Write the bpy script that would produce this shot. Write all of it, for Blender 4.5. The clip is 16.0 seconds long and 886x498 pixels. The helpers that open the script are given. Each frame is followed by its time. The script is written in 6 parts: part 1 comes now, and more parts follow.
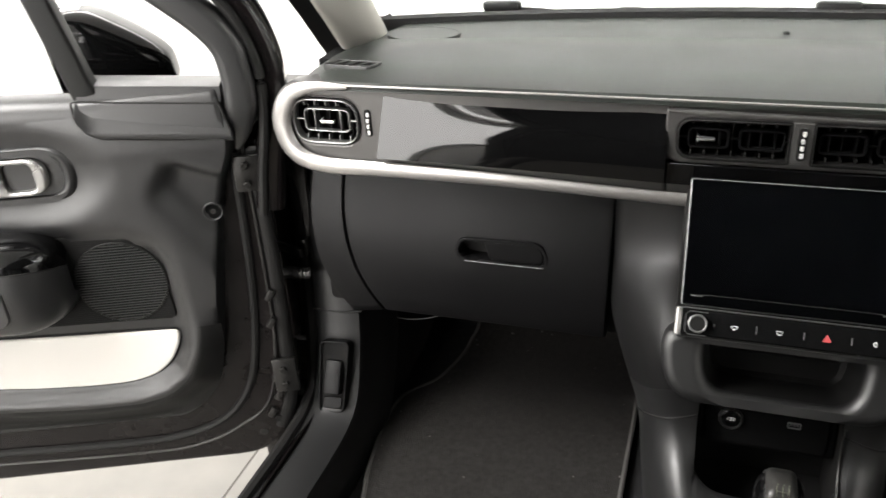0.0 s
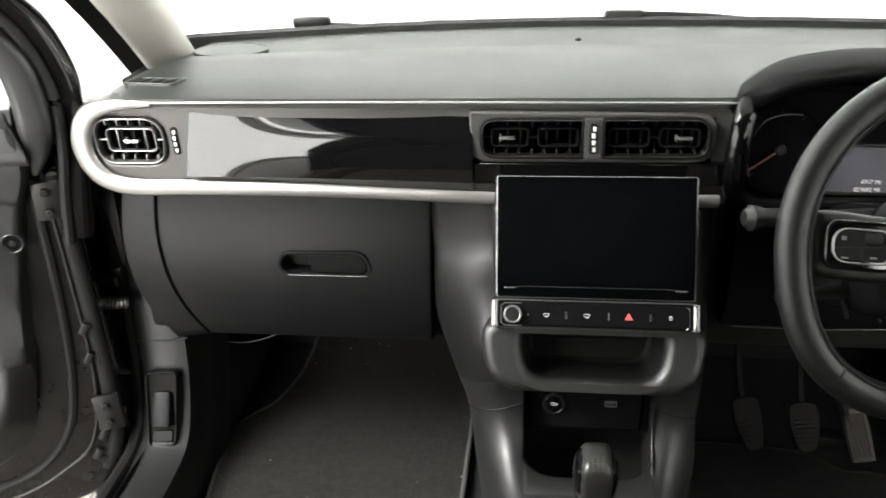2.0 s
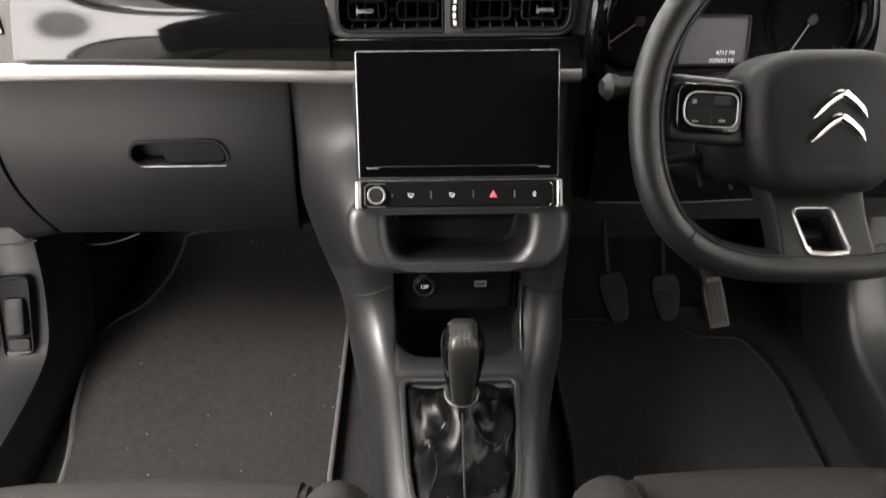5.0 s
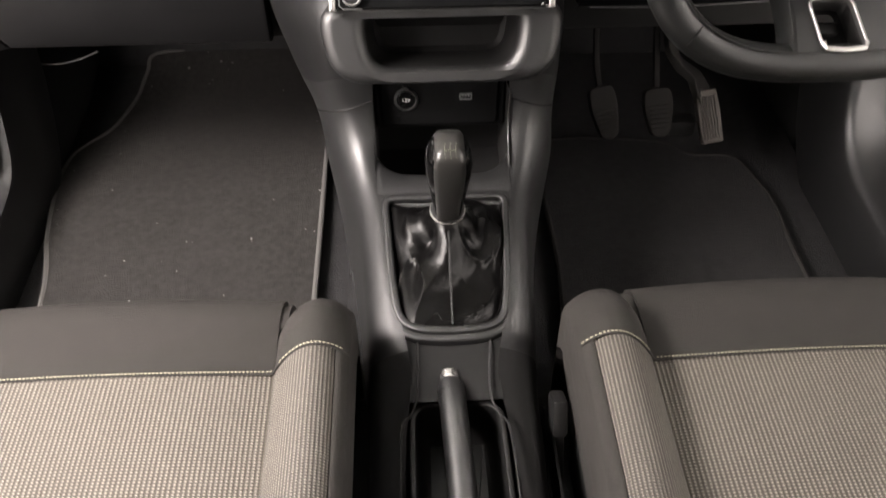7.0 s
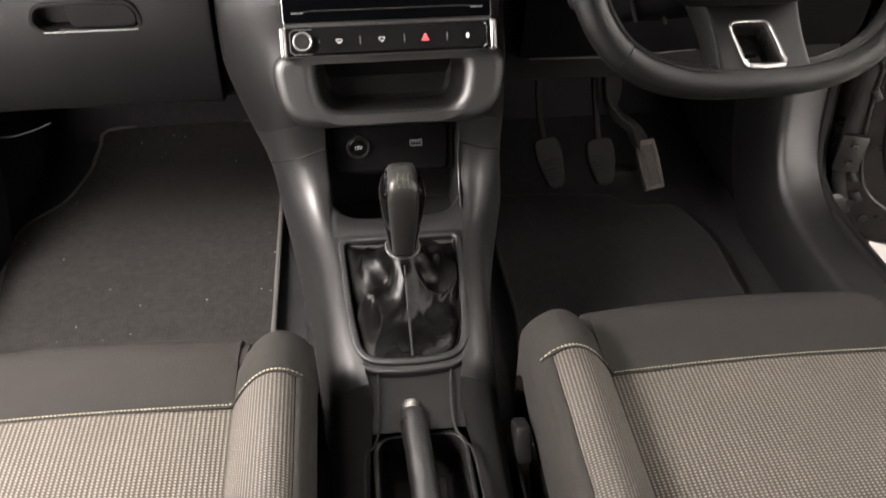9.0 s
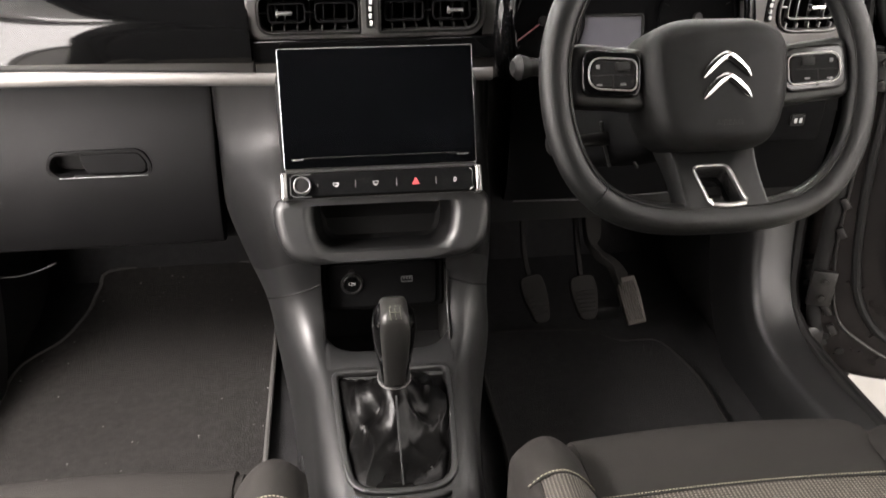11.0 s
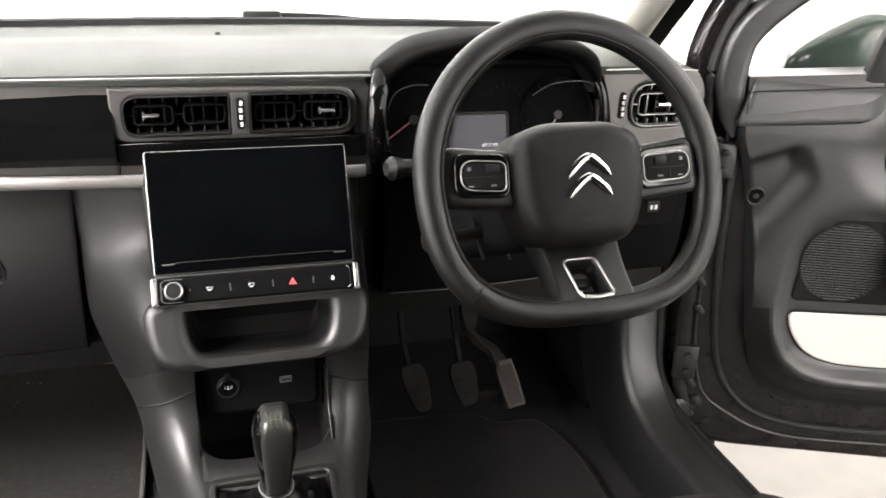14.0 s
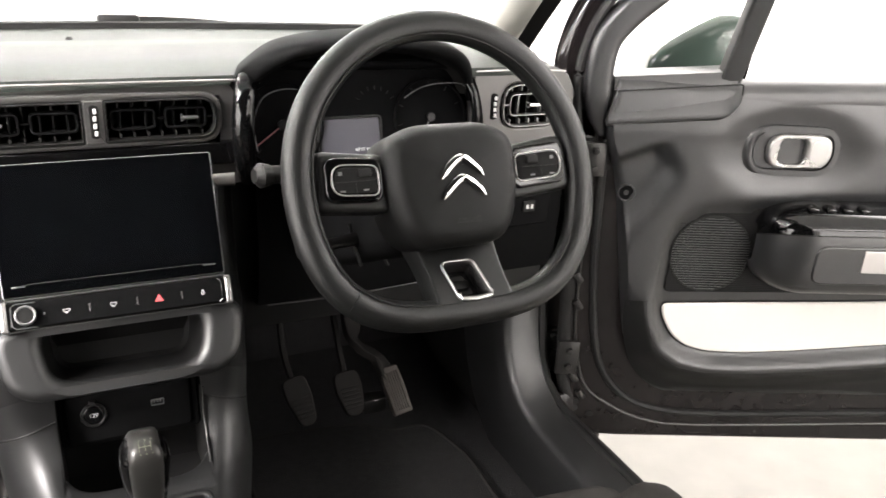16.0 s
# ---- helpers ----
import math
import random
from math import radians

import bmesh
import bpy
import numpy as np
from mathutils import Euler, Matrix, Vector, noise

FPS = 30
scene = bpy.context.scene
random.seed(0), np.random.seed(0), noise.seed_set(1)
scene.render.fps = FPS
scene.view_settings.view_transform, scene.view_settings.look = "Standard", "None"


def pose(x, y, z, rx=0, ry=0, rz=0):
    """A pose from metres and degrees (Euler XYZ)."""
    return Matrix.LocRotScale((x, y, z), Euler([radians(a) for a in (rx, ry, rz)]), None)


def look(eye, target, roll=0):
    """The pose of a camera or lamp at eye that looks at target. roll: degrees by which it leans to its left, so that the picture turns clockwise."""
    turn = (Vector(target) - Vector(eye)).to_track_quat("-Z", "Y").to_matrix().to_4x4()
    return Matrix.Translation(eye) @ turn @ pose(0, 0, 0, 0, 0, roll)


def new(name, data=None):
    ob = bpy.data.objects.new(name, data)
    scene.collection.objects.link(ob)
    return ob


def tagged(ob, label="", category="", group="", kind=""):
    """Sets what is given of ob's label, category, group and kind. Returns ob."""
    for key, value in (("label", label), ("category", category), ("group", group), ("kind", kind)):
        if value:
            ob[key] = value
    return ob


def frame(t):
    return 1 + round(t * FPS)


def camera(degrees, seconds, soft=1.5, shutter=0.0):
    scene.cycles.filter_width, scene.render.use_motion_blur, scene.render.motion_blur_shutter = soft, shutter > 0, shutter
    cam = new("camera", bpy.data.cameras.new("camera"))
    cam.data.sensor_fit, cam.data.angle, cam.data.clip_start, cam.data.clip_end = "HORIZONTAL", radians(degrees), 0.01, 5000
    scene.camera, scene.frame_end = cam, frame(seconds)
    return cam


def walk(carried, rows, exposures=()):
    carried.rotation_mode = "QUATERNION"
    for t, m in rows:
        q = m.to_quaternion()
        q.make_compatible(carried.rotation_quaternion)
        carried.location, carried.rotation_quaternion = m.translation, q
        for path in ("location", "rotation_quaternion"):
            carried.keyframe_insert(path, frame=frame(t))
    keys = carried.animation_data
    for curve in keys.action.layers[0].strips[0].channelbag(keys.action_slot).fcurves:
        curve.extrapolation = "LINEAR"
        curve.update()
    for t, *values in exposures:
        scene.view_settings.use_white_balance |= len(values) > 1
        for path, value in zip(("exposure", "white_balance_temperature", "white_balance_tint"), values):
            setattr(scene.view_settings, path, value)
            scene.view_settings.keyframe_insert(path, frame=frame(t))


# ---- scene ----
cam = camera(56.8, 16.0, 1.5, 0.6)
PATH = [
    (0, (-0.107, 0.042, 1.37), (-0.703, 1.693, 0.411), -3.9),
    (0.5, (-0.097, 0.043, 1.366), (-0.612, 1.724, 0.412), -3.9),
    (1, (-0.089, 0.039, 1.364), (-0.511, 1.75, 0.418), -3.4),
    (1.5, (-0.074, 0.037, 1.358), (-0.409, 1.775, 0.427), -3.0),
    (2, (-0.066, 0.032, 1.351), (-0.306, 1.79, 0.427), -2.5),
    (2.5, (-0.06, 0.028, 1.345), (-0.194, 1.795, 0.418), -1.7),
    (3, (-0.051, 0.026, 1.34), (-0.101, 1.794, 0.405), -0.8),
    (5.5, (-0.036, 0.052, 1.302), (0.001, 1.645, 0.094), -0.1),
    (6, (-0.041, 0.062, 1.288), (0.007, 1.592, 0.001), -0.0),
    (6.5, (-0.042, 0.068, 1.277), (0.016, 1.527, -0.09), 0.1),
    (7, (-0.04, 0.069, 1.261), (0.028, 1.456, -0.178), 0.1),
    (7.5, (-0.043, 0.065, 1.245), (0.054, 1.419, -0.224), 0.7),
    (8, (-0.048, 0.049, 1.235), (0.088, 1.434, -0.202), 1.2),
    (8.5, (-0.046, 0.025, 1.231), (0.126, 1.488, -0.121), 0.9),
    (9, (-0.046, 0.005, 1.216), (0.144, 1.546, -0.046), 0.5),
    (11.5, (-0.055, -0.047, 1.243), (0.202, 1.712, 0.328), 0.8),
    (12, (-0.057, -0.048, 1.255), (0.233, 1.732, 0.39), 0.9),
    (12.5, (-0.057, -0.045, 1.262), (0.284, 1.744, 0.434), 1.1),
    (13, (-0.06, -0.041, 1.265), (0.35, 1.74, 0.454), 1.7),
    (13.5, (-0.059, -0.037, 1.263), (0.422, 1.731, 0.461), 2.2),
    (14, (-0.058, -0.032, 1.261), (0.493, 1.714, 0.457), 2.6),
    (14.5, (-0.054, -0.027, 1.258), (0.561, 1.697, 0.453), 2.9),
    (15, (-0.05, -0.026, 1.257), (0.631, 1.678, 0.46), 3.0),
    (15.5, (-0.045, -0.022, 1.255), (0.7, 1.659, 0.468), 3.2),
    (16, (-0.04, -0.02, 1.253), (0.77, 1.635, 0.476), 3.5),
]
EXPOSURES = [(0, -0.98, 6500, 10), (1, -0.63, 6480, 9), (2, -0.42, 6450, 8), (2.5, -0.36, 6460, 8), (3, -0.18, 6500, 9), (4, -0.18, 6620, 11), (5.5, -0.25, 6720, 14), (6.5, 0.0, 6820, 16), (7.5, 0.05, 6870, 17), (9, 0.0, 6820, 16), (11.5, -0.12, 6720, 15), (12, -0.12, 6700, 15), (12.6, -0.01, 6660, 14), (13.5, 0.0, 6620, 14), (16, 0.09, 6580, 13)]
walk(cam, [(t, look(eye, target, roll)) for t, eye, target, roll in PATH], EXPOSURES)

# ---- world and lights ----
world = bpy.data.worlds.new("world")
scene.world = world
world.use_nodes = True
world.node_tree.nodes["Background"].inputs[0].default_value = (1.0, 0.98, 0.95, 1)
world.node_tree.nodes["Background"].inputs[1].default_value = 0.05
scene.view_settings.exposure = 0.0


def area_lamp(eye, target, sx, sy, watts, spread=180.0, colour=(1.0, 0.975, 0.945)):
    data = bpy.data.lights.new("added_light", "AREA")
    data.shape, data.size, data.size_y, data.energy, data.color = "RECTANGLE", sx, sy, watts, colour
    data.spread = radians(spread)
    ob = new("added_light", data)
    ob.matrix_world = look(eye, target)
    return ob


# lamps added out of view: ceiling strips beside the car, strips that wash the white walls, light panels on the rear and
# side walls
KEY_LEFT, KEY_RIGHT, WASH, REAR = 185, 12, 280, 450
area_lamp((-1.75, 0.15, 2.40), (-0.25, 0.9, 0.5), 1.4, 1.1, KEY_LEFT, 120)
area_lamp((2.40, 1.20, 2.40), (0.0, 1.0, 0.5), 1.6, 0.8, KEY_RIGHT, 120)
for x, y, sx, sy, share in ((-2.5, 0.7, 0.3, 8.0, 1.0), (2.5, 0.7, 0.3, 8.0, 0.38), (0.0, 3.25, 4.6, 0.3, 0.55), (0.0, -3.6, 4.6, 0.4, 0.7)):
    area_lamp((x, y, 2.74), (x, y + 0.001, 0), sx, sy, WASH * share)
for x, watts in ((-1.85, REAR), (1.85, REAR * 0.3)):
    area_lamp((x, -4.42, 1.3), (x * 0.8, 0.0, 1.0), 2.2, 2.2, watts)

# side panels brighten the kick panels and door openings; no such source is known
for x, y, z, long, high, watts in ((-2.92, -0.2, 1.40, 7.0, 1.8, 330), (2.92, 1.3, 1.95, 6.0, 1.4, 65)):
    area_lamp((x, y, z), (0.0, y, 0.9), long, high, watts)

# ---- materials ----


def socket(node, name, value):
    if name in node.inputs:
        node.inputs[name].default_value = value


def mat(name, col, rough=0.5, metal=0.0, grain=(0, 0), stain=(3.0, 0.12), coat=0.0, rough_var=0.08, emit=0.0, spec=0.5, lint=0.0):
    """A surface with fine relief (grain: scale, strength) and slow changes of colour and gloss (stain: scale, amount)."""
    m = bpy.data.materials.new(name)
    m.use_nodes = True
    nt = m.node_tree
    n, l = nt.nodes, nt.links
    b = n["Principled BSDF"]
    geo = n.new("ShaderNodeNewGeometry")
    slow = n.new("ShaderNodeTexNoise")
    slow.inputs["Scale"].default_value, slow.inputs["Detail"].default_value = stain[0], 5
    l.new(geo.outputs["Position"], slow.inputs["Vector"])
    mix = n.new("ShaderNodeMix")
    mix.data_type = "RGBA"
    mix.inputs["A"].default_value = tuple(c * (1 - stain[1]) for c in col) + (1,)
    mix.inputs["B"].default_value = tuple(min(1, c * (1 + stain[1])) for c in col) + (1,)
    l.new(slow.outputs["Fac"], mix.inputs["Factor"])
    colour = mix.outputs["Result"]
    if lint:
        # sparse pale specks of dust
        vor = n.new("ShaderNodeTexVoronoi")
        vor.inputs["Scale"].default_value = 95
        l.new(geo.outputs["Position"], vor.inputs["Vector"])
        keep = n.new("ShaderNodeMath")
        keep.operation = "LESS_THAN"
        l.new(vor.outputs["Distance"], keep.inputs[0])
        few = n.new("ShaderNodeTexNoise")
        few.inputs["Scale"].default_value = 70
        l.new(geo.outputs["Position"], few.inputs["Vector"])
        size = n.new("ShaderNodeMapRange")
        size.inputs["From Min"].default_value, size.inputs["From Max"].default_value = 0.58, 0.75
        size.inputs["To Min"].default_value, size.inputs["To Max"].default_value = 0.0, 0.26
        l.new(few.outputs["Fac"], size.inputs["Value"])
        l.new(size.outputs["Result"], keep.inputs[1])
        dust = n.new("ShaderNodeMix")
        dust.data_type = "RGBA"
        l.new(keep.outputs[0], dust.inputs["Factor"])
        l.new(colour, dust.inputs["A"])
        dust.inputs["B"].default_value = tuple(min(1, k + 0.10 * lint) for k in col) + (1,)
        colour = dust.outputs["Result"]
    l.new(colour, b.inputs["Base Color"])
    rr = n.new("ShaderNodeMapRange")
    rr.inputs["To Min"].default_value, rr.inputs["To Max"].default_value = max(0.02, rough - rough_var), min(1, rough + rough_var)
    l.new(slow.outputs["Fac"], rr.inputs["Value"])
    l.new(rr.outputs["Result"], b.inputs["Roughness"])
    b.inputs["Metallic"].default_value = metal
    socket(b, "Specular IOR Level", spec)
    socket(b, "Coat Weight", coat)
    socket(b, "Coat Roughness", 0.03)
    if grain[1]:
        fine = n.new("ShaderNodeTexNoise")
        fine.inputs["Scale"].default_value, fine.inputs["Detail"].default_value = grain[0], 3
        l.new(geo.outputs["Position"], fine.inputs["Vector"])
        bump = n.new("ShaderNodeBump")
        bump.inputs["Strength"].default_value, bump.inputs["Distance"].default_value = grain[1], 0.002 if grain[1] >= 0.5 else 0.0004
        l.new(fine.outputs["Fac"], bump.inputs["Height"])
        l.new(bump.outputs["Normal"], b.inputs["Normal"])
    if emit:
        socket(b, "Emission Color", (*col, 1))
        socket(b, "Emission Strength", emit)
    return m


def glass_mat(name, col=(0.95, 0.98, 0.97), rough=0.0):
    m = bpy.data.materials.new(name)
    m.use_nodes = True
    b = m.node_tree.nodes["Principled BSDF"]
    b.inputs["Base Color"].default_value = (*col, 1)
    b.inputs["Roughness"].default_value, b.inputs["IOR"].default_value = rough, 1.05
    socket(b, "Transmission Weight", 1.0)
    return m


def weave_mat(name, dark, light, pitch, rough=0.85):
    """Coarse woven cloth: rows of pale knots on a darker ground, with relief."""
    m = bpy.data.materials.new(name)
    m.use_nodes = True
    nt = m.node_tree
    n, l = nt.nodes, nt.links
    b = n["Principled BSDF"]
    geo = n.new("ShaderNodeNewGeometry")
    sep = n.new("ShaderNodeSeparateXYZ")
    lay = n.new("ShaderNodeUVMap")
    lay.uv_map = "cloth"
    l.new(lay.outputs["UV"], sep.inputs[0])

    def calc(op, a, c=None):
        k = n.new("ShaderNodeMath")
        k.operation = op
        for i, v in enumerate((a, c)):
            if v is None:
                continue
            if isinstance(v, (int, float)):
                k.inputs[i].default_value = v
            else:
                l.new(v, k.inputs[i])
        return k.outputs[0]

    sx = calc("COSINE", calc("MULTIPLY", sep.outputs["X"], 2 * math.pi / pitch))
    sy = calc("COSINE", calc("MULTIPLY", sep.outputs["Y"], 2 * math.pi / (pitch * 0.72)))
    knot = calc("MULTIPLY", calc("ADD", calc("MULTIPLY", sx, 0.5), 0.5), calc("ADD", calc("MULTIPLY", sy, 0.42), 0.58))
    noi = n.new("ShaderNodeTexNoise")
    noi.inputs["Scale"].default_value, noi.inputs["Detail"].default_value = 260, 4
    l.new(geo.outputs["Position"], noi.inputs["Vector"])
    slow = n.new("ShaderNodeTexNoise")
    slow.inputs["Scale"].default_value = 9
    l.new(geo.outputs["Position"], slow.inputs["Vector"])
    f = calc("ADD", calc("MULTIPLY", knot, 0.75), calc("ADD", calc("MULTIPLY", noi.outputs["Fac"], 0.22), calc("MULTIPLY", slow.outputs["Fac"], 0.12)))
    ramp = n.new("ShaderNodeValToRGB")
    ramp.color_ramp.elements[0].position, ramp.color_ramp.elements[0].color = 0.33, (*dark, 1)
    ramp.color_ramp.elements[1].position, ramp.color_ramp.elements[1].color = 0.72, (*light, 1)
    l.new(f, ramp.inputs[0])
    l.new(ramp.outputs[0], b.inputs["Base Color"])
    b.inputs["Roughness"].default_value = rough
    socket(b, "Specular IOR Level", 0.2)
    bump = n.new("ShaderNodeBump")
    bump.inputs["Strength"].default_value, bump.inputs["Distance"].default_value = 0.7, 0.0015
    l.new(f, bump.inputs["Height"])
    l.new(bump.outputs["Normal"], b.inputs["Normal"])
    return m


PLASTIC = mat("grained_plastic", (0.0040, 0.0040, 0.0041), 0.45, grain=(900, 0.4), spec=0.60, stain=(14, 0.2), rough_var=0.04)
# console plastic again, specular cut so the stack side stays unlit
STACK = mat("dimmed_stack_plastic", (0.0045, 0.0044, 0.0045), 0.44, grain=(900, 0.4), spec=0.22, stain=(12, 0.2), rough_var=0.04)
LOWER = mat("matt_dash_plastic", (0.0040, 0.0039, 0.0041), 0.41, grain=(620, 0.45), spec=0.12, stain=(10, 0.2))
PLASTIC_DARK = mat("black_plastic", (0.0058, 0.0057, 0.0056), 0.45, spec=0.20, grain=(700, 0.15))
SOFT = mat("soft_touch_dash", (0.0100, 0.0119, 0.0100), 0.50, grain=(520, 0.49), stain=(6.0, 0.12), spec=0.20)
SATIN = mat("satin_silver", (0.34, 0.33, 0.32), 0.36, metal=0.85, grain=(1500, 0.04), stain=(5, 0.05))
FASCIA = mat("satin_grey_fascia", (0.075, 0.073, 0.071), 0.36, metal=0.6, grain=(1500, 0.06), stain=(4, 0.06))
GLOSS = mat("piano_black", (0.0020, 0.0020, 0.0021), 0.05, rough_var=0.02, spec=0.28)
SCREEN = mat("black_screen_glass", (0.0009, 0.0010, 0.0012), 0.08, rough_var=0.02, spec=0.06)
CHROME = mat("chrome", (0.78, 0.78, 0.78), 0.10, metal=1.0, rough_var=0.04)
CARPET = mat("carpet", (0.0140, 0.0137, 0.0140), 0.95, grain=(420, 1.0), stain=(60, 0.5), spec=0.05)
# driver's mat is a darker copy, for the shade of its footwell
MAT_DRIVER = mat("shaded_mat_cloth", (0.0115, 0.0111, 0.0112), 0.95, grain=(420, 1.0), stain=(75, 0.6), spec=0.05)
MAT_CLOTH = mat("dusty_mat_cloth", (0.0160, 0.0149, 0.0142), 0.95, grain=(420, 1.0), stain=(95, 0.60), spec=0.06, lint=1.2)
RUBBER = mat("black_rubber", (0.0060, 0.0058, 0.0056), 0.6, grain=(500, 0.2), spec=0.2)
LEATHER = mat("black_leather", (0.0014, 0.0013, 0.0013), 0.27, grain=(1500, 0.25), spec=0.13)
HUB_SKIN = mat("padded_hub_skin", (0.0040, 0.0040, 0.0039), 0.50, grain=(1400, 0.3), spec=0.15)
RIM_LEATHER = mat("wheel_leather", (0.0034, 0.0036, 0.0035), 0.40, grain=(1800, 0.4), spec=0.32)
CLOTH_DARK = mat("dark_seat_cloth", (0.0158, 0.0146, 0.0133), 0.9, grain=(900, 0.5), stain=(38, 0.28), spec=0.15)
WEAVE = weave_mat("woven_seat_cloth", (0.036, 0.032, 0.0265), (0.132, 0.121, 0.104), 0.0046)
SIDE_WEAVE = weave_mat("woven_bolster_cloth", (0.030, 0.027, 0.0235), (0.110, 0.101, 0.087), 0.0041)
THREAD = mat("pale_thread", (0.26, 0.25, 0.18), 0.8)
PAINT = mat("brown_grey_metallic_paint", (0.0048, 0.0039, 0.0040), 0.15, metal=0.0, spec=0.32, coat=0.25, stain=(6, 0.06), rough_var=0.0)
MIRROR_CAP = mat("dark_green_grey_cap", (0.050, 0.072, 0.060), 0.16, metal=0.0, coat=0.5, spec=0.5)
CREAM = mat("cream_pillar_trim", (0.42, 0.41, 0.37), 0.75, grain=(900, 0.2))
# lining out of view, made dark to cut bounce light and reflections
LINING = mat("darkened_roof_lining", (0.020, 0.020, 0.019), 0.9, grain=(900, 0.3))
PRIVACY = mat("dark_tinted_glass", (0.012, 0.014, 0.014), 0.08, rough_var=0.02)
WHITE_VINYL = mat("pale_door_insert", (0.50, 0.485, 0.455), 0.6, grain=(1000, 0.15), stain=(4, 0.05))
GLASS = glass_mat("window_glass")
STEEL = mat("hinge_steel", (0.035, 0.034, 0.033), 0.35, metal=0.8, stain=(40, 0.3))
PEDAL_RUBBER = mat("worn_pedal_rubber", (0.0080, 0.0074, 0.0070), 0.7, spec=0.05, stain=(40, 0.4), grain=(300, 0.3))
PEDAL_METAL = mat("worn_pedal_metal", (0.028, 0.024, 0.021), 0.6, spec=0.2, metal=0.1, stain=(40, 0.3))
WALL = mat("white_showroom_wall", (0.84, 0.84, 0.83), 0.8, grain=(60, 0.05), stain=(0.6, 0.03))
FLOOR = mat("pale_showroom_floor", (0.175, 0.166, 0.149), 0.5, grain=(90, 0.15), stain=(9, 0.22))
RED = mat("red_print", (0.50, 0.07, 0.075), 0.5)
NEEDLE = mat("pale_red_needle", (0.28, 0.10, 0.10), 0.5)
PULL_SILVER = mat("satin_chrome", (0.30, 0.295, 0.29), 0.27, metal=0.9, rough_var=0.05)
VENT_SILVER = mat("soft_vent_silver", (0.24, 0.24, 0.235), 0.36, metal=0.85, rough_var=0.04)
DARK_SILVER = mat("dark_silver", (0.16, 0.16, 0.16), 0.35, metal=0.8, rough_var=0.05)
PRINT = mat("white_print", (0.50, 0.50, 0.49), 0.5)
SHIFT = mat("faded_print", (0.075, 0.078, 0.055), 0.5)
TICK = mat("faint_dial_print", (0.022, 0.022, 0.022), 0.6, spec=0.05)
DOOR_TRIM = mat("grey_door_plastic", (0.0100, 0.0100, 0.0103), 0.37, grain=(900, 0.3), spec=0.55, stain=(14, 0.15), rough_var=0.05)
POST_PAINT = mat("brown_grey_post_paint", (0.026, 0.023, 0.0215), 0.32, spec=0.4, stain=(12, 0.2), rough_var=0.05)
# body paint with the jamb's shade put into a darker colour
JAMB = mat("shaded_jamb_paint", (0.0078, 0.0066, 0.0064), 0.24, spec=0.20, stain=(30, 0.4))
KNOB_BAND = mat("satin_knob_band", (0.016, 0.0155, 0.0145), 0.36, metal=0.2, grain=(1200, 0.15))
DULL = mat("dull_black", (0.0075, 0.0073, 0.0072), 0.9, spec=0.1, grain=(400, 0.2))
# matt black parts, and shade painted on knee panel, column and switch panel
MATT_SHADE = mat("matt_and_shade_black", (0.0018, 0.0018, 0.0019), 0.75, spec=0.05, grain=(600, 0.3))
DIM_PRINT = mat("grey_print", (0.09, 0.09, 0.09), 0.5)
DISPLAY = mat("grey_lcd", (0.045, 0.044, 0.052), 0.4, spec=0.2)
DIAL = mat("matt_dial_black", (0.0026, 0.0026, 0.0028), 0.8, spec=0.03)

# ---- building helpers ----
ORIGIN = {}


def thing(name, at, label, category, group="", kind=""):
    ob = new(name)
    ob.empty_display_size = 0.05
    ob.location = at
    ORIGIN[ob.name] = Vector(at)
    return tagged(ob, label, category, group, kind)


def part(name, bm, material, parent=None, label="", angle=40.0):
    """Links a bmesh, built in world metres, as one mesh object under a thing or a part."""
    if bm.faces:
        bmesh.ops.recalc_face_normals(bm, faces=bm.faces)
    me = bpy.data.meshes.new(name)
    c = sum((v.co for v in bm.verts), Vector()) / max(1, len(bm.verts))
    bmesh.ops.translate(bm, verts=bm.verts, vec=-c)
    bm.to_mesh(me)
    bm.free()
    me.materials.append(material)
    me.shade_smooth()
    me.set_sharp_from_angle(angle=radians(angle))
    ob = new(name, me)
    ob.location = c
    ORIGIN[ob.name] = c
    if parent:
        ob.parent = parent
        ob.matrix_parent_inverse = Matrix.Translation(-ORIGIN[parent.name])
    return tagged(ob, label)


def loft(loops, closed=True, cap=(True, True), bm=None):
    """Skins loops of equal length, in order."""
    bm = bm or bmesh.new()
    rows = [[bm.verts.new(p) for p in lp] for lp in loops]
    k = len(rows[0])
    for a, b in zip(rows, rows[1:]):
        for i in range(k if closed else k - 1):
            j = (i + 1) % k
            bm.faces.new((a[i], a[j], b[j], b[i]))
    if closed and cap[0]:
        bm.faces.new(rows[0])
    if closed and cap[1]:
        bm.faces.new(rows[-1])
    return bm


def smooth(pts, n=6, closed=True):
    """A Catmull-Rom curve through points of any dimension."""
    out, k = [], len(pts)
    P = [Vector(p) for p in pts]
    for i in range(k if closed else k - 1):
        if closed:
            a, b, c, d = P[i - 1], P[i], P[(i + 1) % k], P[(i + 2) % k]
        else:
            a, b, c, d = P[max(i - 1, 0)], P[i], P[i + 1], P[min(i + 2, k - 1)]
        for s in range(n):
            t = s / n
            out.append(0.5 * ((2 * b) + (c - a) * t + (2 * a - 5 * b + 4 * c - d) * t * t + (3 * b - a - 3 * c + d) * t ** 3))
    if not closed:
        out.append(P[-1])
    return out


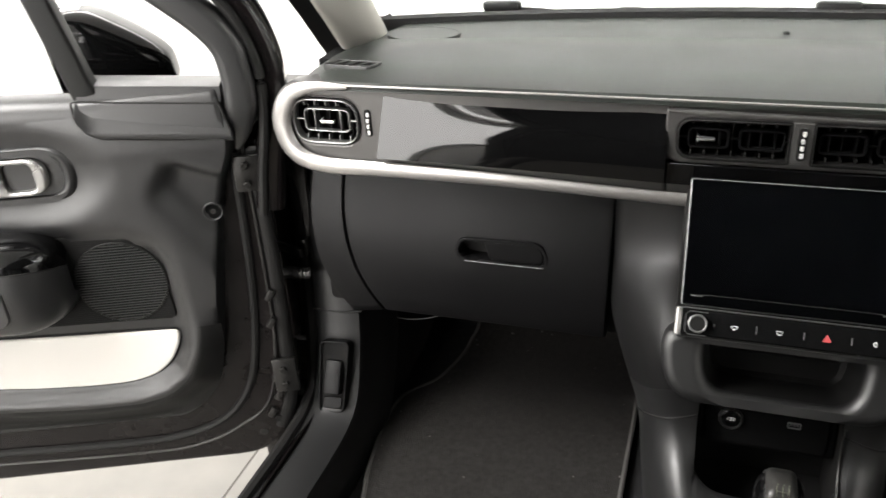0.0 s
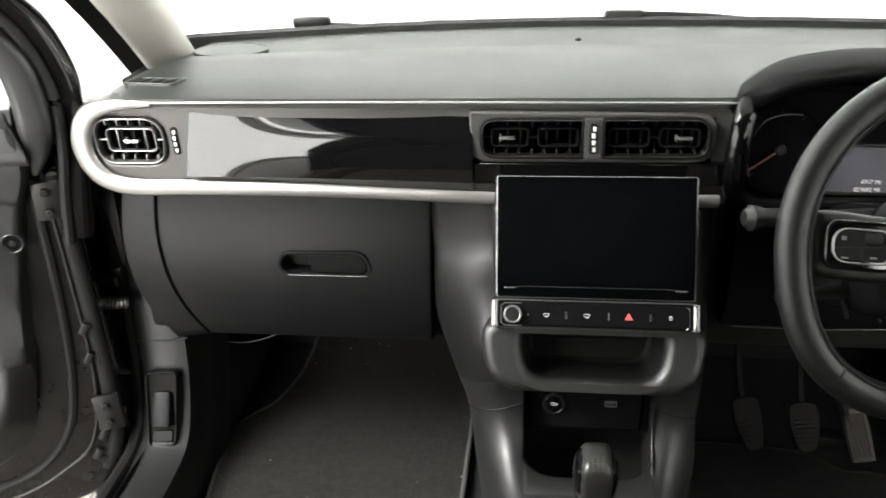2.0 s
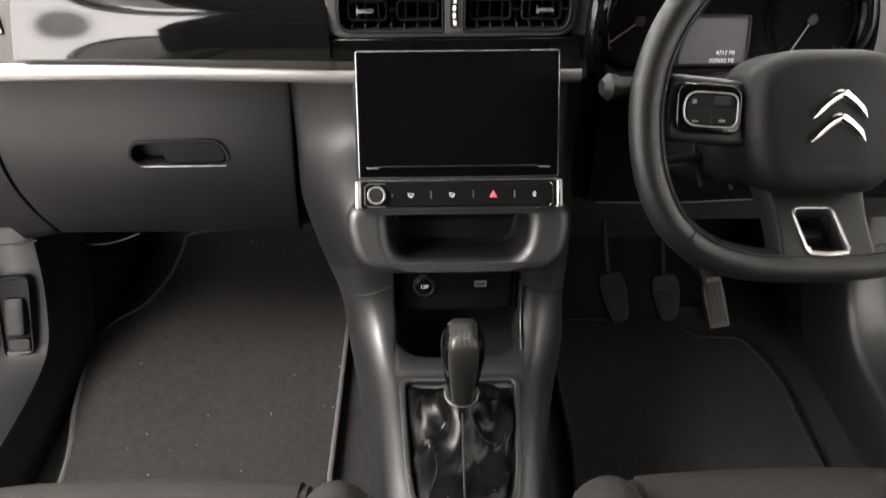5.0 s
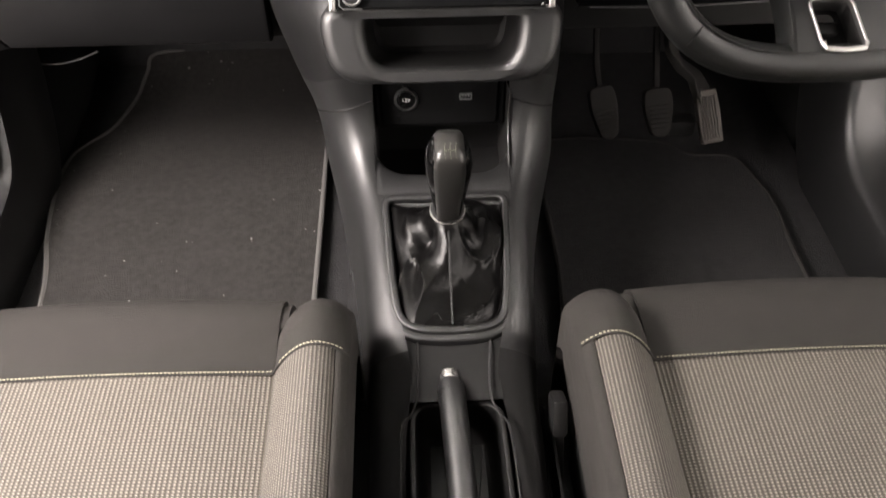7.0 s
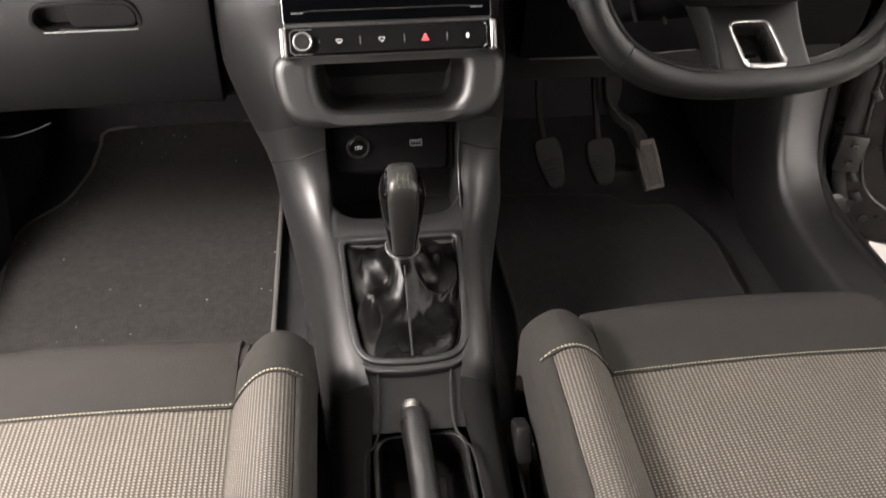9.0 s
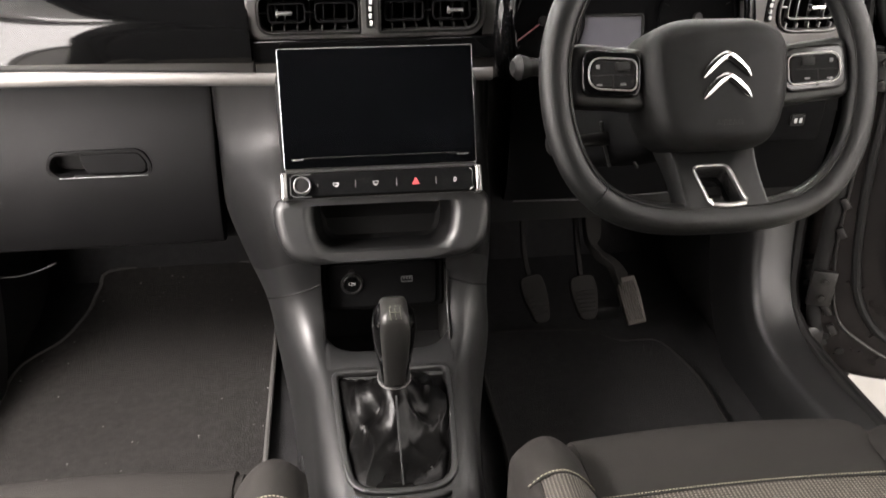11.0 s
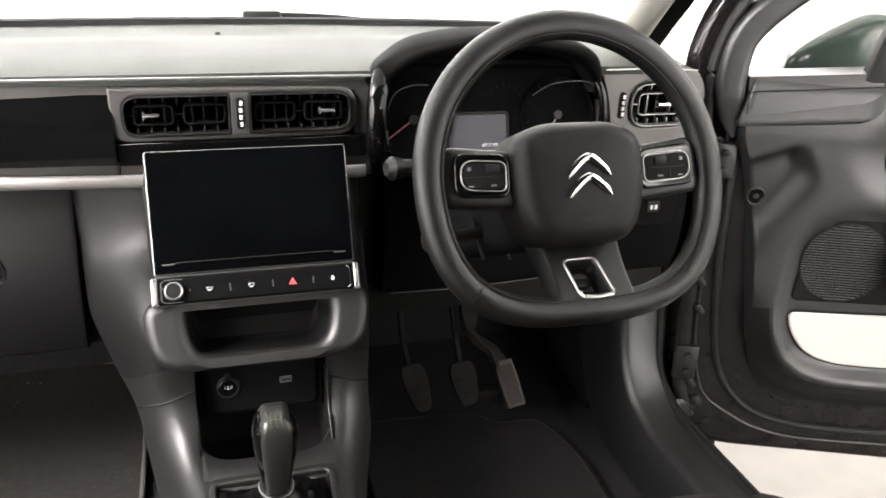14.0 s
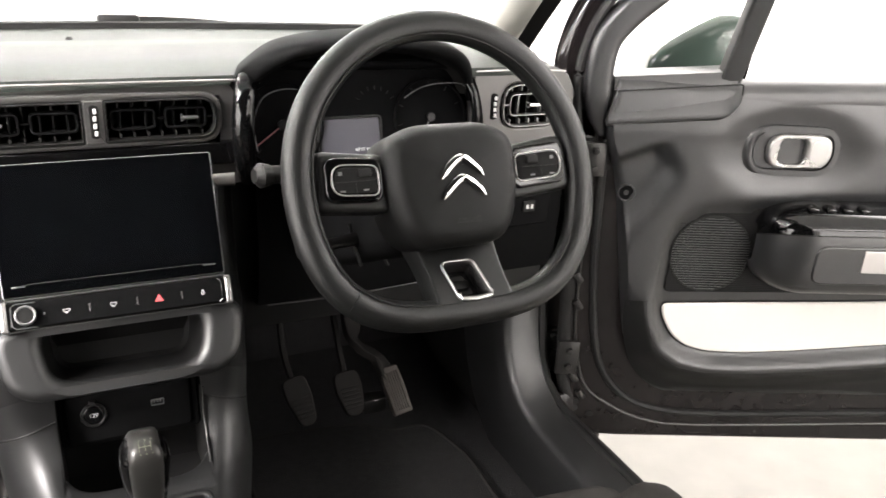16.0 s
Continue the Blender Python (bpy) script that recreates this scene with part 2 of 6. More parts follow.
def rounded(pts, r, n=5):
    """A polygon in the plane with its corners rounded by r (a number or one for each corner)."""
    out, k = [], len(pts)
    for i in range(k):
        a, b, c = Vector(pts[i - 1]), Vector(pts[i]), Vector(pts[(i + 1) % k])
        rr = r[i] if isinstance(r, (list, tuple)) else r
        da, dc = (a - b), (c - b)
        ra = min(rr, da.length * 0.49, dc.length * 0.49)
        p, q = b + da.normalized() * ra, b + dc.normalized() * ra
        for s in range(n + 1):
            t = s / n
            out.append((1 - t) ** 2 * p + 2 * t * (1 - t) * b + t * t * q)
    return out


def rrect(w, h, r, n=5, cx=0.0, cy=0.0):
    return rounded([(cx - w / 2, cy - h / 2), (cx + w / 2, cy - h / 2), (cx + w / 2, cy + h / 2), (cx - w / 2, cy + h / 2)], r, n)


def oval(w, h, n=32, cx=0.0, cy=0.0):
    return [Vector((cx + w / 2 * math.cos(2 * math.pi * i / n), cy + h / 2 * math.sin(2 * math.pi * i / n))) for i in range(n)]


def inset(loop, d):
    """A closed plane loop moved inwards by d."""
    k = len(loop)
    area = sum(loop[i][0] * loop[(i + 1) % k][1] - loop[(i + 1) % k][0] * loop[i][1] for i in range(k))
    sgn = 1 if area > 0 else -1
    out = []
    for i in range(k):
        a, b, c = Vector(loop[i - 1]), Vector(loop[i]), Vector(loop[(i + 1) % k])
        e, f = (b - a), (c - b)
        e = e if e.length > 1e-7 else f
        f = f if f.length > 1e-7 else e
        ne, nf = Vector((-e.y, e.x)).normalized(), Vector((-f.y, f.x)).normalized()
        m = (ne + nf)
        m = m.normalized() if m.length > 1e-6 else ne
        out.append(b + m * (sgn * d / max(0.4, m.dot(ne))))
    return out


def place(M, loop, w):
    return [M @ Vector((p[0], p[1], w)) for p in loop]


def slab(M, loop, w0, w1, bevel=0.003, steps=3, dome=0.0):
    """A plate with that outline from depth w0 to w1 (its face), with a rounded front edge."""
    loops = [place(M, loop, w0)]
    s = 1 if w1 > w0 else -1
    for i in range(steps + 1):
        a = i / steps * math.pi / 2
        loops.append(place(M, inset(loop, bevel * (1 - math.cos(a))), w1 - s * bevel * (1 - math.sin(a))))
    if not dome:
        loops.append(place(M, inset(loop, bevel + 0.0006), w1))
    if dome:
        c = sum((Vector(p[:2]) for p in loop), Vector((0, 0))) / len(loop)
        base = inset(loop, bevel)
        for k in (0.85, 0.6, 0.3):
            loops.append(place(M, [c + (Vector(p) - c) * k for p in base], w1 + s * dome * (1 - k * k)))
    return loft(loops)


def ring(M, outer, inner, w0, w1, bevel=0.002, w_in=None, steps=3):
    """A frame between two outlines of equal count; its inner wall goes down to w_in."""
    s = 1 if w1 > w0 else -1
    loops = [place(M, outer, w0)]
    for i in range(steps + 1):
        a = i / steps * math.pi / 2
        loops.append(place(M, inset(outer, bevel * (1 - math.cos(a))), w1 - s * bevel * (1 - math.sin(a))))
    loops.append(place(M, inset(outer, bevel + 0.0003), w1))
    loops.append(place(M, inset(inner, -bevel - 0.0003), w1))
    for i in range(steps, -1, -1):
        a = i / steps * math.pi / 2
        loops.append(place(M, inset(inner, -bevel * (1 - math.cos(a))), w1 - s * bevel * (1 - math.sin(a))))
    loops.append(place(M, inner, w0 if w_in is None else w_in))
    return loft(loops, cap=(False, False))


def dish(M, loop, w0, w1, draft=0.0, lip=0.004, bottom_r=0.006):
    """A recess with that mouth at w0 and its floor at w1."""
    s = 1 if w1 > w0 else -1
    loops = [place(M, inset(loop, -lip), w0), place(M, loop, w0), place(M, inset(loop, draft), w1 - s * bottom_r), place(M, inset(loop, draft + bottom_r), w1)]
    return loft(loops, cap=(False, True))


def plate(M, outer, holes, w0, w1, bevel=0.003):
    """A plate with openings: rounded front edges, walls down to w0."""
    bm = bmesh.new()
    edges = []
    for loop, s in [(outer, 1)] + [(hl, -1) for hl in holes]:
        rings = [place(M, loop, w0), place(M, loop, w1 - bevel), place(M, inset(loop, s * bevel * 0.3), w1 - bevel * 0.3), place(M, inset(loop, s * bevel), w1), place(M, inset(loop, s * (bevel + 0.0006)), w1)]
        rows = [[bm.verts.new(p) for p in r] for r in rings]
        k = len(loop)
        for p, q in zip(rows, rows[1:]):
            for i in range(k):
                bm.faces.new((p[i], p[(i + 1) % k], q[(i + 1) % k], q[i]))
        for i in range(k):
            edges.append(bm.edges.get((rows[-1][i], rows[-1][(i + 1) % k])))
    bmesh.ops.triangle_fill(bm, use_beauty=True, use_dissolve=False, edges=edges)
    return bm


def sweep(path, profile, closed=False, up=(0, 0, 1), scales=None, cap=True):
    """Carries a plane profile (points a, b: along the side and the up direction) along a path."""
    P = [Vector(p) for p in path]
    k = len(P)
    loops = []
    up = Vector(up)
    for i, p in enumerate(P):
        t = (P[(i + 1) % k] - P[i - 1]) if closed else (P[min(i + 1, k - 1)] - P[max(i - 1, 0)])
        t.normalize()
        side = t.cross(up)
        side = side.normalized() if side.length > 1e-5 else Vector((1, 0, 0))
        u = side.cross(t).normalized()
        sc = scales[i] if scales else 1.0
        loops.append([p + side * (a * sc) + u * (b * sc) for a, b in profile])
    if closed:
        loops.append(loops[0])
    bm = loft(loops, cap=(cap and not closed, cap and not closed))
    if closed:
        bmesh.ops.remove_doubles(bm, verts=bm.verts, dist=1e-6)
    return bm


def circle(r, n=12, ry=None):
    return [(r * math.cos(2 * math.pi * i / n), (ry or r) * math.sin(2 * math.pi * i / n)) for i in range(n)]


def rbox(M, sx, sy, sz, bev=0.004, seg=2):
    bm = bmesh.new()
    bmesh.ops.create_cube(bm, size=1.0)
    bmesh.ops.scale(bm, vec=(sx, sy, sz), verts=bm.verts)
    if bev:
        bmesh.ops.bevel(bm, geom=bm.edges[:], offset=bev, segments=seg, affect="EDGES", profile=0.5)
    bmesh.ops.transform(bm, matrix=M, verts=bm.verts)
    return bm


def join(*bms):
    out = bmesh.new()
    for b in bms:
        me = bpy.data.meshes.new("tmp")
        b.to_mesh(me)
        b.free()
        out.from_mesh(me)
        bpy.data.meshes.remove(me)
    return out


def facing(origin, normal, up=(0, 0, 1)):
    """The frame of a plate: x to the viewer's right, y up along the plate, z towards the viewer (its normal)."""
    n = Vector(normal).normalized()
    r = Vector(up).cross(n).normalized()
    v = n.cross(r)
    return Matrix.Translation(origin) @ Matrix((r, v, n)).transposed().to_4x4()


def step(a, b, x):
    t = max(0, min(1, (x - a) / (b - a)))
    return t * t * (3 - 2 * t)


# ---- showroom ----
def flat_box(x0, x1, y0, y1, z0, z1, bev=0.0):
    return rbox(Matrix.Translation(((x0 + x1) / 2, (y0 + y1) / 2, (z0 + z1) / 2)), x1 - x0, y1 - y0, z1 - z0, bev)


def structure(name, bm, material, label):
    return tagged(part(name, bm, material), label, "", "", "structure")


ground = structure("floor", flat_box(-3, 3, -4.5, 3.6, -0.2, -0.006), FLOOR, "pale mottled showroom floor under the car")
structure("wall_north", flat_box(-3.1, 3.1, 3.6, 3.8, -0.2, 2.8), WALL, "plain white showroom wall")
structure("wall_south", flat_box(-3.1, 3.1, -4.7, -4.5, -0.2, 2.8), WALL, "plain white showroom wall")
structure("wall_east", flat_box(3, 3.2, -4.5, 3.6, -0.2, 2.8), WALL, "plain white showroom wall")
structure("wall_west", flat_box(-3.2, -3, -4.5, 3.6, -0.2, 2.8), WALL, "plain white showroom wall")
structure("ceiling", flat_box(-3.2, 3.2, -4.7, 3.8, 2.8, 3.0), WALL, "plain white showroom ceiling")
JOINT = mat("floor_joint", (0.075, 0.07, 0.06), 0.8, stain=(20, 0.4))
for x in (-2.3, -1.094, 1.12, 2.3):
    part("joint", flat_box(x - 0.0025, x + 0.0025, -4.4, 3.5, -0.0062, -0.0052), JOINT, ground)
for y in (-1.3, 0.82, 2.9):
    part("joint", flat_box(-2.95, 2.95, y - 0.0025, y + 0.0025, -0.0062, -0.0050), JOINT, ground)

# ---- car body ----
car = thing("car", (0, 0.3, 0), "dark brown-grey hatchback body shell with both front doors open", "car")
for k in (1, -1):
    # sill trim that rises into the kick panel
    path = smooth([(1.175, 0.86), (1.163, 0.70), (1.150, 0.58), (1.133, 0.495), (1.103, 0.437), (1.055, 0.405), (0.98, 0.392), (0.8, 0.395), (0.4, 0.402), (-0.2, 0.41), (-0.7, 0.42)], 5, False)
    if k < 0:
        path = smooth([(1.175, 0.86), (1.163, 0.70), (1.150, 0.58), (1.137, 0.505), (1.117, 0.450), (1.094, 0.413), (1.055, 0.396), (0.98, 0.390), (0.8, 0.394), (0.4, 0.402), (-0.2, 0.41), (-0.7, 0.42)], 5, False)
    sec = [(0.752, 0.05), (0.745, 0.008), (0.735, 0.0), (0.712, -0.003), (0.682, -0.001), (0.657, 0.008), (0.638, 0.030), (0.624, 0.07), (0.615, 0.15), (0.75, 0.15)]
    if k > 0:
        sec = [(0.752, 0.05), (0.746, 0.010), (0.740, 0.002), (0.712, -0.002), (0.684, 0.0), (0.675, 0.003), (0.669, 0.012), (0.662, 0.05), (0.655, 0.15), (0.75, 0.15)]
    else:
        sec = [(w + (0.045 if i in (6, 7, 8) else 0.022), o) for i, (w, o) in enumerate(sec)]
    loops = []
    for i, p in enumerate(path):
        t = (path[min(i + 1, len(path) - 1)] - path[max(i - 1, 0)]).normalized()
        nrm = Vector((-t.y, t.x))
        nrm = nrm if nrm.x + -nrm.y > 0 else -nrm
        loops.append([Vector((k * a, p.x + nrm.x * o, p.y + nrm.y * o)) for a, o in sec])
    sill = part("sill_trim", loft(loops), PLASTIC, car, "dark grey moulded sill and kick panel trim")
    # painted sill and hinge post outside the trim
    part("outer_sill", loft([[Vector((k * a, y, z)) for a, z in ((0.748, 0.40), (0.775, 0.375), (0.79, 0.32), (0.80, 0.24), (0.76, 0.22), (0.74, 0.30))] for y in (-1.0, 0.4, 1.06, 1.20)]), PAINT, car, "painted outer sill")
    # post drawn wide and dark to fill the shaded gap at the hinges
    part("hinge_post", loft([[Vector((k * a, y, z)) for a, y in ((0.752, 1.18), (0.775, 1.168), (0.80, 1.176), (0.96, 1.186), (0.96, 1.40), (0.752, 1.40))] for z in (0.24, 0.5, 0.8, 0.93)]), JAMB, car, "painted hinge post, darkened for shade")
    part("door_seal", sweep([(k * (0.752 if k > 0 else 0.774), y + 0.012, z + 0.0) for y, z in ((1.16, 0.98), (1.160, 0.85), (1.155, 0.70), (1.142, 0.56), (1.126, 0.465), (1.10, 0.415), (1.05, 0.392), (0.97, 0.388), (0.8, 0.39), (0.3, 0.395))], circle(0.011, 8)), RUBBER, car, "black rubber door seal")
    part("post_face", loft([[Vector((k * a, y, z)) for a, y in ((x0, 1.190), (x0 + 0.004, 1.166), (x0 + 0.030, 1.160), (x0 + 0.036, 1.185))] for x0, z in ((0.742, 0.92), (0.748, 0.80), (0.756, 0.68), (0.768, 0.56), (0.784, 0.45), (0.806, 0.36))]), POST_PAINT, car, "brown-grey painted face of the hinge post")
    part("rocker_end", rbox(Matrix.Translation((k * 0.825, 1.15, 0.31)), 0.13, 0.13, 0.17, 0.02), JAMB, car, "foot of the hinge post, darkened for shade")
    part("front_wing", loft([[Vector((k * a, y, z)) for a, z in ((0.80, 0.25), (0.86, 0.6), (0.85, 0.84), (0.74, 0.89), (0.72, 0.8), (0.74, 0.25))] for y in (1.24, 1.6, 2.2)]), PAINT, car, "painted front wing")
    # A-pillar: cream trim inside, black and painted outside
    base, top = Vector((k * 0.722, 1.42, 0.965)), Vector((k * 0.615, 0.66, 1.41))
    prof = [tuple(p) for p in smooth([(-0.048, 0.014), (-0.036, -0.020), (0.0, -0.030), (0.030, -0.020), (0.034, 0.010), (0.0, 0.03)], 3)]
    part("pillar_trim", sweep(smooth([base, (base + top) / 2 + Vector((0, 0.05, 0.03)), top], 6, False), [(a * k * -1, b) for a, b in prof]), CREAM, car, "cream textile-look pillar trim")
    prof2 = [(-0.03, 0.04), (-0.034, -0.02), (0.02, -0.026), (0.04, 0.0), (0.03, 0.045)]
    off = Vector((k * 0.058, 0.02, 0.0))
    part("outer_pillar", sweep(smooth([base + off, (base + top) / 2 + off + Vector((0, 0.05, 0.03)), top + off], 6, False), [(a * k * -1, b) for a, b in prof2]), RUBBER, car, "black outer pillar and seal")
    # B pillar, rear side and roof rail
    part("centre_pillar", loft([[Vector((k * a, y, z)) for a, y in ((0.70, -0.33), (0.70, -0.18), (0.78, -0.16), (0.78, -0.35))] for z in (0.38, 0.95)] + [[Vector((k * (a - 0.13), y - 0.06, 1.40)) for a, y in ((0.70, -0.33), (0.70, -0.22), (0.78, -0.20), (0.78, -0.35))]]), LINING, car)
    part("rear_side", flat_box(k * 0.79 if k < 0 else 0.72, k * 0.72 if k < 0 else 0.79, -1.7, -0.33, 0.25, 0.92, 0.01), PLASTIC_DARK, car, "dark inner side of the closed rear door")
    rw = [Vector((k * 0.745, -0.30, 0.915)), Vector((k * 0.745, -1.70, 0.915)), Vector((k * 0.60, -1.55, 1.43)), Vector((k * 0.625, -0.34, 1.44))]
    part("rear_window", loft([rw, [p + Vector((k * 0.012, 0, 0)) for p in rw]]), PRIVACY, car, "dark tinted rear window")
    part("rear_pillar", loft([[Vector((k * a, y, z)) for a, y in ((0.68, -1.65), (0.68, -1.30), (0.76, -1.28), (0.76, -1.68))] for z in (0.9,)] + [[Vector((k * a, y, 1.42)) for a, y in ((0.56, -1.45), (0.56, -1.05), (0.62, -1.03), (0.62, -1.48))]]), CREAM, car)
    part("roof_rail", sweep([(k * 0.60, 0.70, 1.405), (k * 0.615, 0.3, 1.435), (k * 0.615, -0.6, 1.43), (k * 0.59, -1.4, 1.40)], circle(0.045, 10, 0.03)), LINING, car)
part("roof", loft([[Vector((x, y, z + 0.018 * (1 - (x / 0.6) ** 2) + o)) for x in (-0.62, -0.4, 0, 0.4, 0.62)] + [Vector((x, y, z + 0.05 + 0.018 * (1 - (x / 0.6) ** 2) + o)) for x in (0.62, 0.4, 0, -0.4, -0.62)] for y, z, o in ((0.70, 1.40, 0), (0.3, 1.445, 0), (-0.6, 1.44, 0), (-1.45, 1.39, 0))]), LINING, car, "unseen roof lining, darkened against bounce light")
part("tailgate", loft([[Vector((s * w, y - o, z)) for s in (-1, 1)] + [Vector((s * w, y - o - 0.05, z)) for s in (1, -1)] for w, y, z, o in ((0.75, -1.67, 0.25, 0), (0.75, -1.70, 0.93, 0), (0.62, -1.45, 1.44, 0))]), PLASTIC_DARK, car, "dark inner side of the closed tailgate")
part("rear_bench", rbox(Matrix.Translation((0, -0.95, 0.72)) @ Matrix.Rotation(radians(-18), 4, "X"), 1.30, 0.14, 0.62, 0.05, 3), CLOTH_DARK, car)
wsp = [[Vector((sx * w, y, z)) for w, y, z in ((0.72, 1.56, 1.0), (0.70, 1.40, 1.10), (0.63, 0.90, 1.345), (0.60, 0.71, 1.405))] for sx in (-1, -0.5, 0, 0.5, 1)]
for row, sx in zip(wsp, (-1, -0.5, 0, 0.5, 1)):
    for p in row:
        p.y += 0.05 * (1 - sx * sx)
wind = part("windscreen", loft(wsp, closed=False), GLASS, car, "clear windscreen")
sol = wind.modifiers.new("thickness", "SOLIDIFY")
sol.thickness = 0.005
wind.visible_shadow = False
part("cowl_panel", loft([[Vector((x, y - 0.10 * (x / 0.7) ** 2, z)) for y, z in ((1.48, 1.00), (1.492, 1.037), (1.53, 1.035), (1.56, 1.000), (1.64, 0.96), (1.66, 0.90), (1.48, 0.90))] for x in np.linspace(-0.72, 0.72, 13)]), DULL, car, "black windscreen base panel")
part("bonnet", loft([[Vector((x, y - 0.10 * (x / 0.7) ** 2, z - 0.05 * (x / 0.7) ** 2)) for y, z in ((1.64, 0.955), (1.70, 0.985), (1.95, 0.945), (2.4, 0.82), (2.4, 0.75), (1.64, 0.85))] for x in np.linspace(-0.70, 0.70, 13)]), PAINT, car, "painted bonnet")
# floor pan
fl = [[Vector((x, y, z)) for x in np.linspace(-0.68, 0.68, 9)] for y, z in ((-1.6, 0.30), (-0.5, 0.28), (0.6, 0.275), (1.25, 0.28), (1.46, 0.285), (1.54, 0.31), (1.59, 0.46), (1.60, 0.95))]
carpet = part("floor_carpet", loft([r + [Vector((p.x, p.y + 0.02, p.z - 0.05)) for p in reversed(r)] for r in fl]), CARPET, car, "dark carpet on floor and toe board")
part("bulkhead", flat_box(-0.74, 0.74, 1.60, 1.66, 0.25, 1.0), PLASTIC_DARK, car)
for k in (-1, 1):
    part("footwell_side", flat_box(min(k * 0.69, k * 0.75), max(k * 0.69, k * 0.75), 1.27, 1.64, 0.25, 1.0), CARPET, car)
    part("footwell_side", flat_box(min(k * 0.70, k * 0.752), max(k * 0.70, k * 0.752), 1.185, 1.275, 0.25, 0.90), PLASTIC_DARK, car)
part("tunnel", loft([[Vector((x, y, z)) for x, z in ((-0.15, 0.27), (-0.13, 0.40), (0.13, 0.40), (0.15, 0.27))] for y in (-0.6, 1.5)]), CARPET, car)

# ---- dashboard ----
dash = thing("dashboard", (0, 1.2, 0.6), "grey soft-touch dashboard with silver-edged fascia and black gloss panel", "dashboard")
xs = [-0.735, -0.73, -0.715, -0.69, -0.64, -0.55] + list(np.linspace(-0.4, 0.1, 6)) + [0.204, 0.210, 0.3, 0.4, 0.495, 0.502, 0.56, 0.64, 0.69, 0.715, 0.73, 0.735]
top_sec = [(1.080, 1.015), (1.057, 1.020), (1.064, 1.031), (1.085, 1.036), (1.15, 1.040), (1.25, 1.040), (1.32, 1.036), (1.345, 1.029), (1.365, 1.026), (1.42, 1.027), (1.495, 1.028), (1.495, 1.00)]
loops = []
for x in xs:
    e = max(0.0, (abs(x) - 0.62) / 0.115)
    dz = -0.055 * e ** 2.5
    if 0.207 < x < 0.499:
        loops.append([Vector((x, max(y, 1.120) + 0.0005 * i - 0.10 * (x / 0.7) ** 2 * max(0, (y - 1.062) / 0.46), z)) for i, (y, z) in enumerate(top_sec)])
        continue
    loops.append([Vector((x, (1.495 - (1.495 - y) * (1 - 0.10 * e ** 3)) - 0.10 * (x / 0.7) ** 2 * max(0, (y - 1.062) / 0.46), z + dz)) for y, z in top_sec])
part("dash_top", loft(loops), SOFT, dash, "grey-green soft-touch dash top")
for k in (-1, 1):
    DS = Matrix.Translation((k * 0.620, 1.122, 1.0392)) @ Matrix.Rotation(radians(k * 6), 4, "Z")
    slo = rounded([(-0.038, -0.012), (0.034, -0.012), (0.042, 0.012), (-0.026, 0.012)], 0.006, 4)
    dv = part("demister_slot", ring(DS, inset(slo, -0.004), slo, -0.012, 0.0022, 0.001), PLASTIC, dash, "narrow side demister slot")
    part("slot_floor", slab(DS, slo, -0.012, -0.0003, 0.0002), DULL, dv)
    for x in (-0.016, 0.004, 0.022):
        part("slot_rib", rbox(DS @ Matrix.Translation((x, 0, 0.0004)) @ Matrix.Rotation(radians(-30), 4, "Z"), 0.0035, 0.024, 0.0028, 0.0), PLASTIC, dv)
    sg = Matrix.Translation((k * 0.575, 1.315, 1.0385 - 0.004))
    part("speaker_cover", ring(sg, oval(0.125, 0.085, 36), oval(0.120, 0.080, 36), -0.004, 0.0018, 0.0008), SOFT, dash, "flush oval speaker cover")
    part("speaker_mesh", slab(sg, oval(0.120, 0.080, 36), -0.004, 0.0015, 0.0005), SOFT, dash)

FAS = facing((0, 1.062, 0), (0, -1, 0))  # x = world x, y = world z, depth towards the cabin
fas_l = rounded([(-0.726, 0.897), (-0.158, 0.890), (-0.158, 1.029), (-0.726, 1.031)], [0.066, 0.009, 0.009, 0.060], 8)
def hole(cx, cz, w, h, r):
    return rrect(w, h, r, 5, cx, cz)


part("fascia_panel", plate(FAS, fas_l, [hole(-0.642, 0.9715, 0.104, 0.068, 0.029)], -0.03, 0.0, 0.005), FASCIA, dash, "satin grey fascia panel")
part("fascia_panel", plate(FAS, [Vector(p) for p in ((-0.158, 0.884), (0.176, 0.884), (0.176, 1.029), (-0.158, 1.029))], [[Vector(p) for p in ((-0.150, 0.942), (0.150, 0.942), (0.150, 1.005), (-0.150, 1.005))]], -0.03, -0.001, 0.002), FASCIA, dash, "satin grey fascia panel")
fas_r = rounded([(0.522, 0.897), (0.706, 0.897), (0.706, 1.031), (0.522, 1.029)], [0.009, 0.066, 0.060, 0.009], 8)
part("fascia_panel", plate(FAS, fas_r, [hole(0.627, 0.9715, 0.104, 0.068, 0.029)], -0.03, 0.0, 0.005), FASCIA, dash, "satin grey fascia panel")
# polished bar: along the top edge, round the end and along the bottom


def bar_path(k):
    pts = [(0.60, 1.026), (0.655, 1.024), (0.695, 1.008), (0.712, 0.967), (0.698, 0.924), (0.655, 0.905), (0.56, 0.904), (0.40, 0.902)]
    if k < 0:
        pts += [(0.25, 0.897), (0.13, 0.893), (0.0, 0.892), (-0.165, 0.892)]
    return pts


